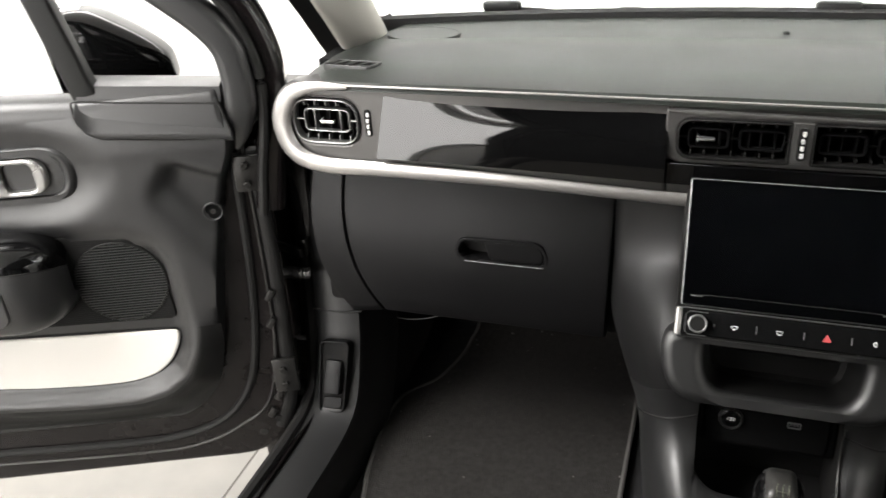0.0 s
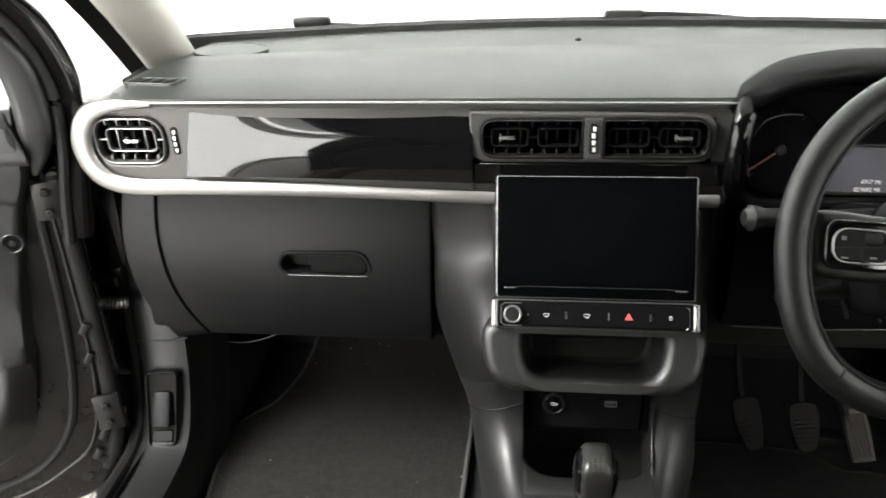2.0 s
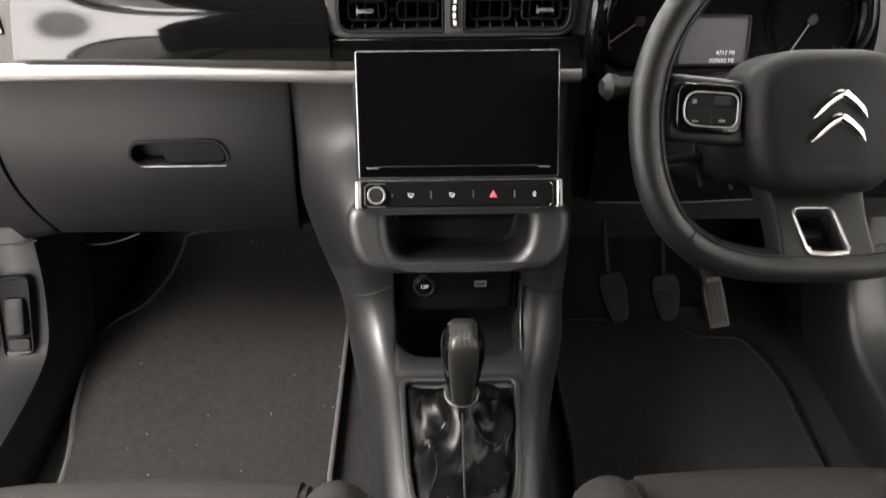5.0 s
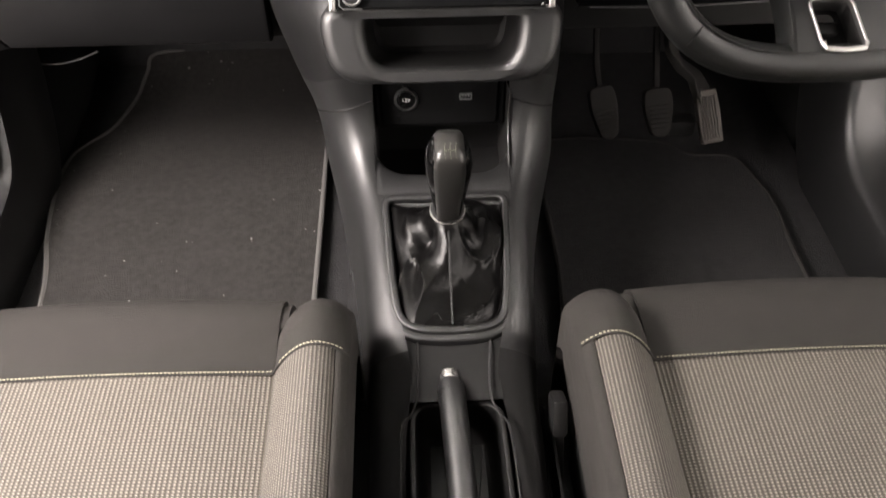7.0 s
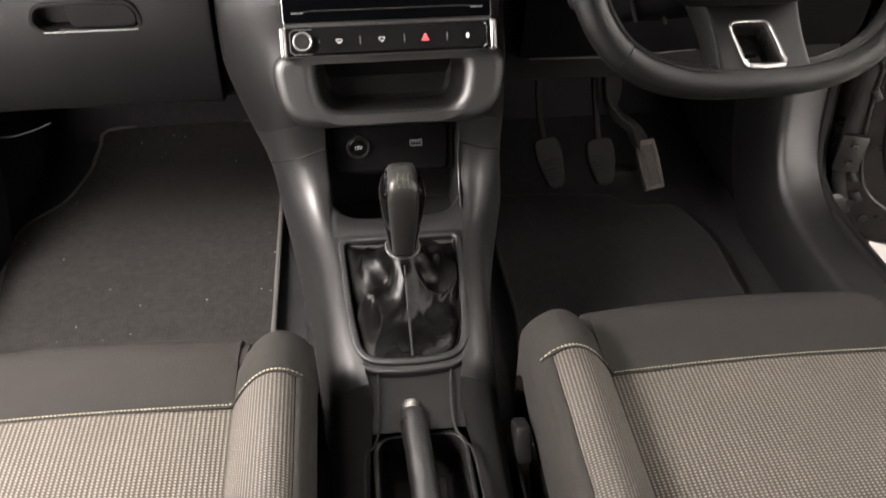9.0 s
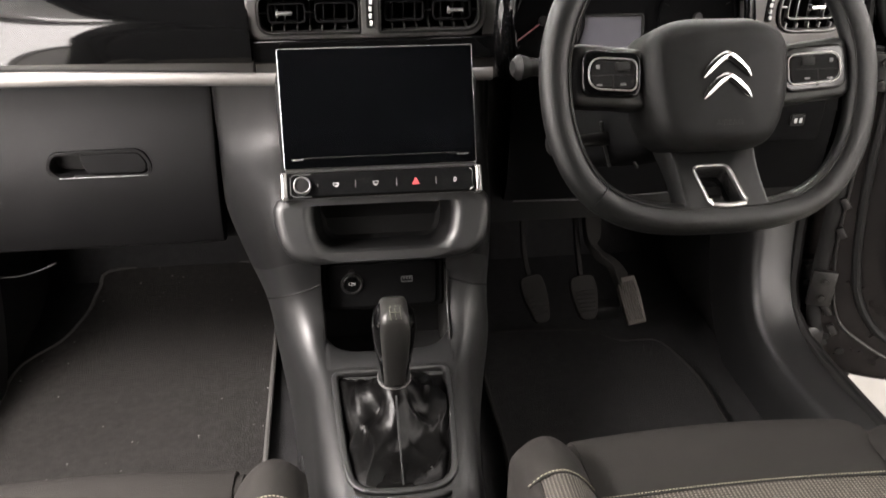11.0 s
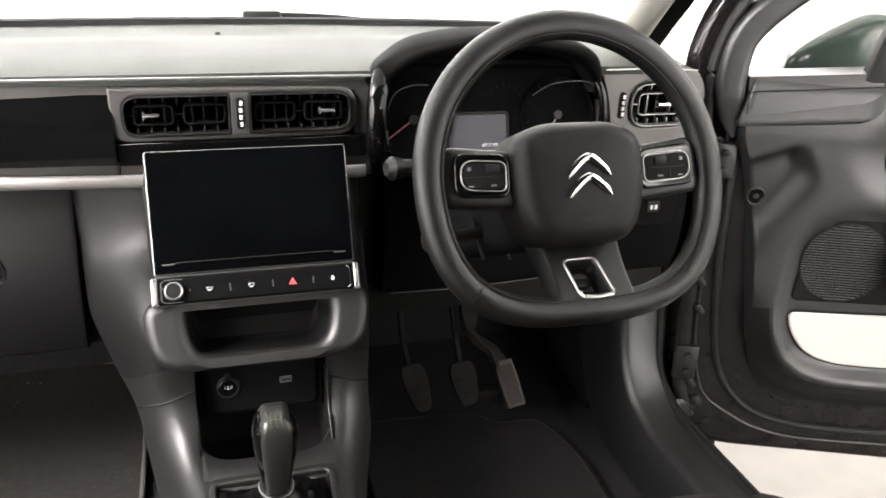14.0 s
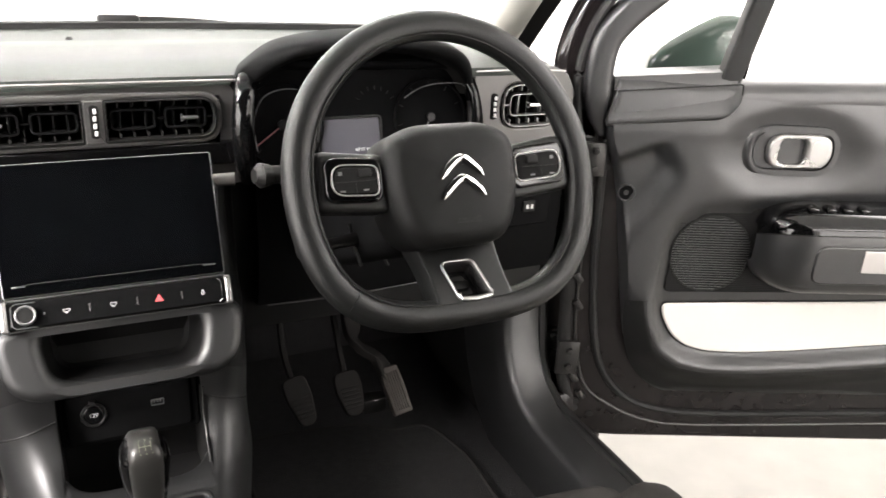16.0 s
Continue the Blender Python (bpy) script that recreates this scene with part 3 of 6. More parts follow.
pp = smooth([(-x, 1.056, z) for x, z in bar_path(-1)], 6, False)
sc = [0.25 + 0.95 * min(1, i / 14) if i < 24 else max(0.75, 1.2 - 0.02 * (i - 24)) for i in range(len(pp))]
part("trim_bar", sweep(pp, circle(0.0125, 14, 0.006), up=(0, 1, 0), scales=sc), SATIN, dash, "polished silver trim bar")
part("trim_line", sweep([(0.524, 1.055, 1.0275), (0.60, 1.055, 1.0285), (0.68, 1.057, 1.024)], circle(0.0013, 8)), SATIN, dash, "thin bright edge strip")
part("trim_line", sweep([(-0.62, 1.055, 1.0285), (-0.3, 1.055, 1.0285), (0.176, 1.055, 1.0265)], circle(0.0016, 8)), SATIN, dash, "thin bright edge strip")
# gloss panel, flat at its outer end and more convex towards the vents
gloops = []
for z01 in np.linspace(0, 1, 17):
    grow = ([Vector((-0.560 + 0.4 * u + 0.012 * z01 * (1 - u), 1.062 - 0.018 * (1 - z01) - (0.001 + 0.007 * step(0.0, 0.5, u)) * math.sin(math.pi * (0.04 + 0.92 * z01)) + 0.0035 * math.sin(math.pi * u), 0.926 - 0.006 * u + 0.087 * z01)) for u in np.linspace(0, 1, 33)])
    back = [Vector((p.x, 1.0615, p.z)) for p in grow]
    if not gloops:
        gloops.append([back[0]] + back + [back[-1]])
    gloops.append([back[0]] + grow + [back[-1]])
gbm = loft(gloops, closed=False)
part("gloss_panel", gbm, GLOSS, dash, "piano black gloss panel")


def air_vent(parent, cx, cz, w, h, radii, y, lever_x, groups, silver):
    """A vent: dark mouth, rim, upright blades, an inner loop for each group with struts and a small lever."""
    M = facing((cx, y, cz), (0, -1, 0))
    out = rounded([(-w / 2, -h / 2), (w / 2, -h / 2), (w / 2, h / 2), (-w / 2, h / 2)], radii, 6)
    vent = part("air_vent", dish(M, out, 0.001, -0.045, 0.004, 0.002), DULL, parent, "black louvred air vent")
    part("rim", ring(M, out, inset(out, 0.0022), -0.006, 0.0024, 0.001, -0.012), VENT_SILVER if silver else PLASTIC_DARK, vent)
    n = int(w / 0.0165)
    for i in range(1, n):
        x = -w / 2 + w * i / n
        part("blade", rbox(M @ Matrix.Translation((x, 0, -0.026)), 0.0014, h * 0.94, 0.020, 0.0), PLASTIC_DARK, vent)
        for s in (-1, 1):
            part("blade_tip", rbox(M @ Matrix.Translation((x, s * h * 0.385, -0.010)), 0.0022, h * 0.12, 0.010, 0.0006), DARK_SILVER if silver else RUBBER, vent)
    for gx, gw in groups:
        lo = rrect(gw, h * 0.52, h * 0.15, 5, gx, 0)
        part("inner_loop", ring(M, lo, inset(lo, 0.0020 if silver else 0.0028), -0.014, -0.004, 0.0008), VENT_SILVER if silver else MATT_SHADE, vent)
        for s in (-0.28, 0.28):
            part("inner_blade", rbox(M @ Matrix.Translation((gx + s * gw, 0, -0.011)), 0.0020, h * 0.50, 0.008, 0.0005), DARK_SILVER if silver else MATT_SHADE, vent)
    ends = sorted(e for gx, gw in groups for e in (gx - gw / 2, gx + gw / 2))
    for a, b in zip([-w / 2] + ends[1::2], ends[0::2] + [w / 2]):
        part("strut", rbox(M @ Matrix.Translation(((a + b) / 2, 0, -0.008)), b - a, 0.0026, 0.004, 0.0008), VENT_SILVER if silver else MATT_SHADE, vent)
    part("lever", rbox(M @ Matrix.Translation((lever_x, 0.001, 0.0)), 0.0215, 0.0052 if silver else 0.0032, 0.010, 0.0014), CHROME if silver else DARK_SILVER, vent, "bright vent lever")
    part("lever_stem", rbox(M @ Matrix.Translation((lever_x - 0.009, 0.0, -0.004)), 0.0026, 0.009, 0.008, 0.0008), DARK_SILVER, vent)
    return vent


def thumb_wheel(parent, cx, cz, y, h=0.040):
    M = facing((cx, y, cz), (0, -1, 0))
    out = rrect(0.0098, h, 0.0045, 4)
    w = part("thumb_wheel", slab(M, out, -0.01, 0.0008, 0.0008), DULL, parent, "black thumb wheel with white marks")
    for i, dx in enumerate((0.0008, 0.0, 0.0, 0.0008)):
        part("mark", rbox(M @ Matrix.Translation((0.0006 + dx, h * (-0.33 + 0.22 * i), 0.002)), 0.0040, h * 0.145, 0.003, 0.0008), PRINT, w)


for k in (-1, 1):
    air_vent(dash, k * 0.6345 - 0.0075, 0.9715, 0.103, 0.067, 0.029, 1.0600, 0.004, [(0.0, 0.073)], True)
    thumb_wheel(dash, k * 0.568 - 0.0075, 0.972, 1.0605)
CV = facing((0, 1.052, 0), (0, -1, 0))
cvo = rounded([(-0.163, 0.9465), (0.152, 0.9465), (0.152, 1.0125), (-0.163, 1.0165)], [0.022, 0.028, 0.026, 0.002], 6)
part("centre_vent_panel", plate(CV, cvo, [rounded([(-0.148, 0.9545), (-0.0155, 0.9545), (-0.0155, 1.0065), (-0.148, 1.0065)], [0.020, 0.003, 0.003, 0.020], 5), rounded([(0.0095, 0.9545), (0.144, 0.9545), (0.144, 1.0065), (0.0095, 1.0065)], [0.003, 0.022, 0.022, 0.003], 5)], -0.008, 0.0, 0.003), FASCIA, dash, "satin grey surround of the centre vents")
part("vent_bridge", slab(CV, rrect(0.023, 0.054, 0.001, 2, -0.003, 0.9805), -0.004, 0.0032, 0.001), FASCIA, dash)
part("gloss_strip", slab(CV, [Vector(p) for p in ((-0.160, 0.915), (0.174, 0.915), (0.174, 0.9455), (-0.160, 0.9455))], -0.02, -0.0005, 0.002), GLOSS, dash, "gloss black strip over the screen")
air_vent(dash, -0.0818, 0.9805, 0.132, 0.0515, [0.019, 0.003, 0.003, 0.019], 1.0505, -0.032, [(-0.029, 0.050), (0.034, 0.054)], False)
air_vent(dash, 0.0768, 0.9805, 0.134, 0.0515, [0.003, 0.021, 0.021, 0.003], 1.0505, 0.034, [(0.030, 0.052), (-0.034, 0.054)], False)
thumb_wheel(dash, -0.003, 0.9815, 1.0475, 0.042)

# lower passenger side: glovebox lid with handle recess, end cover


def bulge(x, z):
    """Depth of the lower dash face: it swells towards the cabin at mid height."""
    s = (z - 0.60) / 0.29
    return 1.118 - 0.038 * math.sin(math.pi * min(1, max(0, s * 0.9 + 0.12))) + 0.02 * max(0, 0.2 - s)


def face_patch(left, right, rows=16, cols=14, gap=0.0):
    """A curved face between two edges given as (x, z) lists from top to bottom, with a turned-in border."""
    L, R = smooth(left, rows // (len(left) - 1), False), smooth(right, rows // (len(right) - 1), False)
    n = min(len(L), len(R))
    loops = []
    for i in range(n):
        row = []
        for j in range(cols + 1):
            p = L[i].lerp(R[i], j / cols)
            row.append(Vector((p.x, bulge(p.x, p.y), p.y)))
        a, b = row[0].copy(), row[-1].copy()
        row[0] += Vector((0.002, 0.0005, 0))
        row[-1] += Vector((-0.002, 0.0005, 0))
        loops.append([a + Vector((0, 0.05, 0)), a + Vector((0, 0.004, 0))] + row + [b + Vector((0, 0.004, 0)), b + Vector((0, 0.05, 0))])
    first = [p + Vector((0, 0.004, 0.002)) for p in loops[0]]
    first2 = [p + Vector((0, 0.06, 0.002)) for p in loops[0]]
    last = [p + Vector((0, 0.006, -0.004)) for p in loops[-1]]
    last2 = [p + Vector((0, 0.22, -0.012)) for p in loops[-1]]
    return loft([first2, first] + loops + [last, last2], closed=False)


HB = facing((-0.392, bulge(-0.392, 0.769) - 0.0015, 0.769), (0, -1, 0.0))
ho = rounded([(-0.070, -0.006), (-0.058, -0.019), (0.066, -0.019), (0.071, -0.004), (0.060, 0.019), (-0.062, 0.017)], 0.012, 4)
lidbm = face_patch([(-0.648, 0.880), (-0.648, 0.80), (-0.632, 0.715), (-0.598, 0.630)], [(-0.226, 0.874), (-0.228, 0.78), (-0.230, 0.70), (-0.233, 0.630)], 51, 90)
gone = [f for f in lidbm.faces if abs(f.calc_center_median().x + 0.392) < 0.066 - 0.4 * max(0, abs(f.calc_center_median().z - 0.769) - 0.008) and abs(f.calc_center_median().z - 0.769) < 0.0165]
bmesh.ops.delete(lidbm, geom=gone, context="FACES")
lid = part("glovebox_lid", lidbm, LOWER, dash, "dark grey glovebox lid")
part("handle_recess", ring(HB, inset(ho, -0.0030), inset(ho, 0.002), -0.004, 0.0006, 0.0006, -0.03), LOWER, lid)
part("recess_floor", slab(HB, inset(ho, -0.002), -0.034, -0.028, 0.0005), RUBBER, lid)
flap = [p for p in rounded([(-0.018, -0.016), (0.062, -0.016), (0.067, -0.003), (0.057, 0.016), (-0.026, 0.015)], 0.008, 4)]
part("handle_flap", slab(HB, flap, -0.020, -0.002, 0.002), LOWER, lid, "pull flap of the glovebox")
# thin silver line painted as the highlight on the lower lip
part("lip_highlight", sweep([HB @ Vector((x, -0.0185 + 0.02 * max(0, abs(x) - 0.055), 0.002)) for x in np.linspace(-0.056, 0.066, 12)], circle(0.0007, 6)), DARK_SILVER, lid)
part("end_cover", face_patch([(-0.704, 0.880), (-0.708, 0.80), (-0.694, 0.71), (-0.660, 0.616)], [(-0.6505, 0.880), (-0.6505, 0.80), (-0.6345, 0.715), (-0.6005, 0.629)], cols=5), LOWER, dash, "dark grey dash end cover")
part("lower_shadow_panel", flat_box(-0.71, 0.72, 1.12, 1.24, 0.62, 0.98, 0.01), PLASTIC_DARK, dash)
# driver's knee panel, its shade put into a near-black colour
part("knee_panel", loft([[Vector((x, y, z)) for y, z in ((1.09, 0.905), (1.085, 0.86), (1.08, 0.78), (1.085, 0.71), (1.10, 0.672), (1.20, 0.655), (1.24, 0.90))] for x in (0.20, 0.35, 0.5, 0.64, 0.715)]), MATT_SHADE, dash, "knee panel under the wheel, blackened for shade")
part("knee_seam", sweep([(0.215, 1.096, 0.672), (0.33, 1.098, 0.668), (0.47, 1.098, 0.674)], circle(0.0011, 6)), PLASTIC, dash)

# ---- touchscreen ----
vdir = Vector((0, 0.089, 0.151)).normalized()
SCR = facing((0, 1.0, 0.950), Vector((0, -vdir.z, vdir.y)))
tscreen = thing("touchscreen", (0, 0.98, 0.86), "large black touchscreen with silver edges above a row of buttons", "touchscreen")
so = rounded([(-0.123, -0.155), (0.123, -0.155), (0.1255, 0.0), (-0.1255, 0.0)], 0.004, 3)
part("screen_frame", slab(SCR, so, -0.03, -0.001, 0.0015), DARK_SILVER, tscreen, "thin silver screen edge")
si = inset(so, 0.0016)
part("screen_glass", slab(SCR, si, -0.004, 0.0008, 0.001), SCREEN, tscreen, "black glossy screen glass")
part("chin_line", sweep([SCR @ Vector((x, -0.1405 - 0.0012 * (abs(x) > 0.10), 0.0009)) for x in (-0.113, -0.104, -0.09, 0.09, 0.104, 0.113)], circle(0.0006, 6)), PLASTIC, tscreen, "thin dark line")
for k in (-1, 1):
    part("chin_glint", rbox(SCR @ Matrix.Translation((k * 0.105, -0.1425, 0.001)), 0.014, 0.0018, 0.001, 0.0004), DARK_SILVER, tscreen)
co = rounded([(-0.1235, -0.190), (0.1235, -0.190), (0.1235, -0.159), (-0.1235, -0.159)], 0.006, 4)
ctl = part("control_bar", slab(SCR, co, -0.03, 0.004, 0.002), MATT_SHADE, tscreen, "black control bar")
for k in (-1, 1):
    cap_o = rounded([(k * 0.1275, -0.1925), (k * 0.1275, -0.158), (k * 0.1195, -0.158), (k * 0.1195, -0.1925)], [0.003, 0.003, 0.001, 0.001], 4)
    part("chrome_end", slab(SCR, cap_o, -0.014, 0.0055, 0.003), SATIN, ctl, "chrome end of the control bar")
    br = [SCR @ Vector((k * x, y, 0.0042)) for x, y in ((0.090 if k < 0 else 0.112, -0.1895), (0.111, -0.1895), (0.1155, -0.186), (0.1155, -0.165), (0.111, -0.1615), (0.090 if k < 0 else 0.112, -0.1615))]
    part("chrome_bracket", sweep(br, circle(0.0007, 6)), DARK_SILVER if k < 0 else CHROME, ctl)
part("chrome_edge", sweep([SCR @ Vector((x, -0.1575, 0.003)) for x in (-0.122, 0.0, 0.122)], circle(0.0009, 6)), DARK_SILVER, ctl)
part("chrome_edge", sweep([SCR @ Vector((x, -0.1925, 0.003)) for x in (-0.122, 0.0, 0.122)], circle(0.0008, 6)), PLASTIC, ctl)
part("volume_knob", slab(SCR @ Matrix.Translation((-0.101, -0.1755, 0.003)), oval(0.020, 0.020, 24), 0.0, 0.008, 0.0015), PLASTIC_DARK, ctl)
part("chrome_ring", ring(SCR @ Matrix.Translation((-0.101, -0.1755, 0.003)), oval(0.0225, 0.0225, 28), oval(0.0175, 0.0175, 28), 0.0, 0.0095, 0.0012), VENT_SILVER, ctl, "chrome knob ring")
for x in (-0.082, -0.0345, 0.0175, 0.068):
    part("divider", rbox(SCR @ Matrix.Translation((x, -0.1755, 0.0045)), 0.0012, 0.009 if x > -0.08 else 0.003, 0.001, 0.0), DIM_PRINT, ctl)
tri = [(-0.0052, -0.004), (0.0052, -0.004), (0.0, 0.0052)]
part("hazard_mark", slab(SCR @ Matrix.Translation((0.042, -0.1755, 0.004)), rounded(tri, 0.001, 2), 0.0, 0.0008, 0.0002, 1), RED, ctl, "red hazard triangle")
for x, w, h in ((-0.059, 0.0085, 0.0038), (-0.009, 0.0078, 0.0045)):
    o = rounded([(-w / 2 * 0.6, -h / 2), (w / 2 * 0.6, -h / 2), (w / 2, h / 2), (-w / 2, h / 2)], 0.001, 3)
    part("button_mark", ring(SCR @ Matrix.Translation((x, -0.1755, 0.004)), o, inset(o, 0.0007), 0.0, 0.0006, 0.0001, steps=1), PRINT, ctl)
    part("button_mark", rbox(SCR @ Matrix.Translation((x, -0.1778, 0.0042)), w * 0.35, 0.0012, 0.0008, 0.0), PRINT, ctl)
o = oval(0.0038, 0.0062, 16)
part("button_mark", ring(SCR @ Matrix.Translation((0.0925, -0.1755, 0.004)), o, inset(o, 0.001), 0.0, 0.0006, 0.0001, steps=1), PRINT, ctl)
# ---- centre console ----
console = thing("centre_console", (0, 0.7, 0.3), "dark grey centre console with storage tray, socket and gear plate", "centre console")
for k in (-1, 1):
    # cheek: rows of (inner, shoulder, outer, foot) from the stack down to the seats
    rows = [
        [(0.128, 1.062, 0.895), (0.150, 1.067, 0.890), (0.190, 1.085, 0.880), (0.226, 1.105, 0.872), (0.228, 1.20, 0.872)],
        [(0.122, 1.050, 0.812), (0.150, 1.056, 0.810), (0.195, 1.078, 0.802), (0.227, 1.101, 0.786), (0.228, 1.20, 0.786)],
        [(0.122, 0.978, 0.768), (0.150, 0.992, 0.765), (0.192, 1.034, 0.748), (0.225, 1.089, 0.730), (0.227, 1.20, 0.725)],
        [(0.122, 0.938, 0.732), (0.148, 0.952, 0.727), (0.186, 1.006, 0.706), (0.222, 1.085, 0.686), (0.226, 1.20, 0.680)],
        [(0.090, 0.940, 0.690), (0.135, 0.940, 0.685), (0.168, 0.975, 0.660), (0.198, 1.050, 0.630), (0.206, 1.20, 0.590)],
        [(0.088, 0.945, 0.632), (0.125, 0.940, 0.622), (0.155, 0.970, 0.600), (0.172, 1.03, 0.560), (0.178, 1.18, 0.45)],
        [(0.087, 0.925, 0.585), (0.116, 0.920, 0.582), (0.146, 0.945, 0.555), (0.160, 0.99, 0.500), (0.166, 1.12, 0.38)],
        [(0.084, 0.885, 0.562), (0.104, 0.878, 0.560), (0.128, 0.895, 0.535), (0.142, 0.92, 0.460), (0.150, 1.0, 0.33)],
        [(0.076, 0.830, 0.555), (0.092, 0.826, 0.552), (0.112, 0.835, 0.530), (0.125, 0.85, 0.450), (0.140, 0.90, 0.30)],
        [(0.070, 0.740, 0.546), (0.086, 0.738, 0.541), (0.102, 0.742, 0.518), (0.112, 0.75, 0.440), (0.130, 0.77, 0.29)],
        [(0.058, 0.655, 0.533), (0.076, 0.652, 0.526), (0.096, 0.655, 0.502), (0.105, 0.66, 0.430), (0.120, 0.66, 0.29)],
        [(0.048, 0.600, 0.515), (0.072, 0.600, 0.508), (0.092, 0.600, 0.490), (0.100, 0.60, 0.420), (0.112, 0.60, 0.29)],
        [(0.056, 0.535, 0.498), (0.074, 0.535, 0.494), (0.092, 0.535, 0.478), (0.100, 0.53, 0.410), (0.112, 0.53, 0.29)],
        [(0.058, 0.400, 0.485), (0.074, 0.400, 0.482), (0.090, 0.400, 0.468), (0.098, 0.40, 0.400), (0.110, 0.40, 0.29)],
        [(0.058, 0.050, 0.480), (0.074, 0.050, 0.478), (0.090, 0.050, 0.464), (0.098, 0.05, 0.400), (0.110, 0.05, 0.29)],
    ]
    if k > 0:
        rows = [[(min(x, 0.150 + 0.25 * (x - 0.150)) if i < 6 else x, y, z) for x, y, z in r] for i, r in enumerate(rows)]
    rows = [[(x, y, z - (0.008 if i > 10 and j < 3 else 0.0)) for j, (x, y, z) in enumerate(r)] for i, r in enumerate(rows)]
    cols = [smooth([Vector((k * x, y, z)) for x, y, z in r], 4, False) for r in rows]
    grid = [smooth([c[i] for c in cols], 4, False) for i in range(len(cols[0]))]
    part("upper_cheek", loft([g[:18] for g in grid], closed=False), STACK, console, "dark grey side of the centre stack, sheen cut")
    part("console_cheek", loft([g[17:43] for g in grid], closed=False), PLASTIC, console, "smooth dark grey console side")
    # same side carried on in black, for the shade between the seats
    part("rear_cheek", loft([g[42:] for g in grid], closed=False), DULL, console, "console side between the seats, blackened for shade")
    part("seam", sweep([g[20] for g in grid[:-3]], circle(0.0014, 6)), RUBBER, console)
# top behind the screen, tray with a wide soft lip
part("stack_face", flat_box(-0.13, 0.13, 0.985, 1.06, 0.70, 0.91, 0.005), PLASTIC_DARK, console)
TR = facing((0, 0.915, 0.742), (0, -1, 0.42))
t_out = rounded([(-0.132, -0.053), (0.132, -0.053), (0.146, 0.040), (-0.146, 0.040)], [0.048, 0.048, 0.034, 0.034], 8)
t_in = rounded([(-0.084, -0.034), (0.084, -0.034), (0.092, 0.031), (-0.092, 0.031)], [0.030, 0.030, 0.024, 0.024], 8)
part("tray_lip", ring(TR, t_out, t_in, -0.05, 0.016, 0.015, -0.01, steps=8), PLASTIC, console, "rounded lip of the storage tray")
part("tray", dish(TR, t_in, 0.0, -0.075, 0.006, 0.002), PLASTIC_DARK, console, "shallow black storage tray")
# socket panel and pocket below
PK = facing((0, 0.966, 0.6095), (0, -1, 0.18)) @ Matrix.Scale(0.985, 4)
pocket = part("socket_panel", slab(PK, rounded([(-0.088, -0.034), (0.088, -0.034), (0.088, 0.045), (-0.088, 0.045)], 0.006, 3), -0.02, 0.0, 0.003), MATT_SHADE, console, "black socket panel")
pin = rounded([(-0.080, -0.030), (0.078, -0.030), (0.080, 0.040), (-0.082, 0.040)], 0.010, 4)
part("inner_panel", slab(PK, pin, 0.0, 0.004, 0.0035), MATT_SHADE, pocket)
S12 = PK @ Matrix.Translation((-0.046, 0.010, 0.004))
part("socket_ring", ring(S12, oval(0.032, 0.032, 28), oval(0.026, 0.026, 28), 0.0, 0.005, 0.0015), PLASTIC_DARK, pocket)
part("socket_cap", slab(S12, oval(0.026, 0.026, 28), 0.0, 0.004, 0.002), GLOSS, pocket, "black 12 volt socket cap")
part("socket_hinge", rbox(S12 @ Matrix.Translation((0, 0.017, 0.002)), 0.008, 0.006, 0.006, 0.001), PLASTIC_DARK, pocket)
US = PK @ Matrix.Translation((0.034, 0.012, 0.004))
uo = rrect(0.017, 0.009, 0.0015, 3)
part("usb_frame", ring(US, uo, inset(uo, 0.0014), 0.0, 0.002, 0.0005), DIM_PRINT, pocket)
for i in range(3):
    part("usb_contact", rbox(US @ Matrix.Translation((-0.004 + 0.004 * i, 0.001, 0.0005)), 0.002, 0.003, 0.001, 0.0), DIM_PRINT, pocket)


def words(text, size, M, material, parent, name="lettering"):
    cu = bpy.data.curves.new(name, "FONT")
    cu.body, cu.size, cu.align_x, cu.align_y, cu.extrude = text, size, "CENTER", "CENTER", 0.0002
    tmp = new(name, cu)
    bpy.context.view_layer.update()
    me = bpy.data.meshes.new_from_object(tmp.evaluated_get(bpy.context.evaluated_depsgraph_get()))
    bpy.data.objects.remove(tmp)
    bm = bmesh.new()
    bm.from_mesh(me)
    bpy.data.meshes.remove(me)
    bmesh.ops.transform(bm, matrix=M, verts=bm.verts)
    return part(name, bm, material, parent)


words("12V", 0.0072, S12 @ Matrix.Translation((0, 0.0, 0.0045)), PRINT, pocket)
# pocket well
part("pocket_edge", sweep(smooth([(0.0890, 0.936, 0.650), (0.0880, 0.936, 0.620), (0.0875, 0.922, 0.588), (0.0860, 0.888, 0.566)], 5, False), circle(0.0012, 8)), KNOB_BAND, console)
part("pocket_well", loft([[Vector((s * 0.088, y, z)) for s in (-1, -0.5, 0, 0.5, 1)] for y, z in ((0.99, 0.60), (1.03, 0.55), (1.02, 0.49), (0.93, 0.485), (0.90, 0.50), (0.885, 0.548), (0.878, 0.560))], closed=False), DULL, console, "black open pocket")
for k in (-1, 1):
    part("pocket_side", loft([[Vector((k * 0.0885, y, z)) for y, z in ((1.04, 0.63), (0.94, 0.64), (0.925, 0.59), (0.885, 0.564))], [Vector((k * 0.0870, y, z)) for y, z in ((1.04, 0.48), (0.99, 0.48), (0.93, 0.48), (0.885, 0.48))]], closed=False), DULL, console)
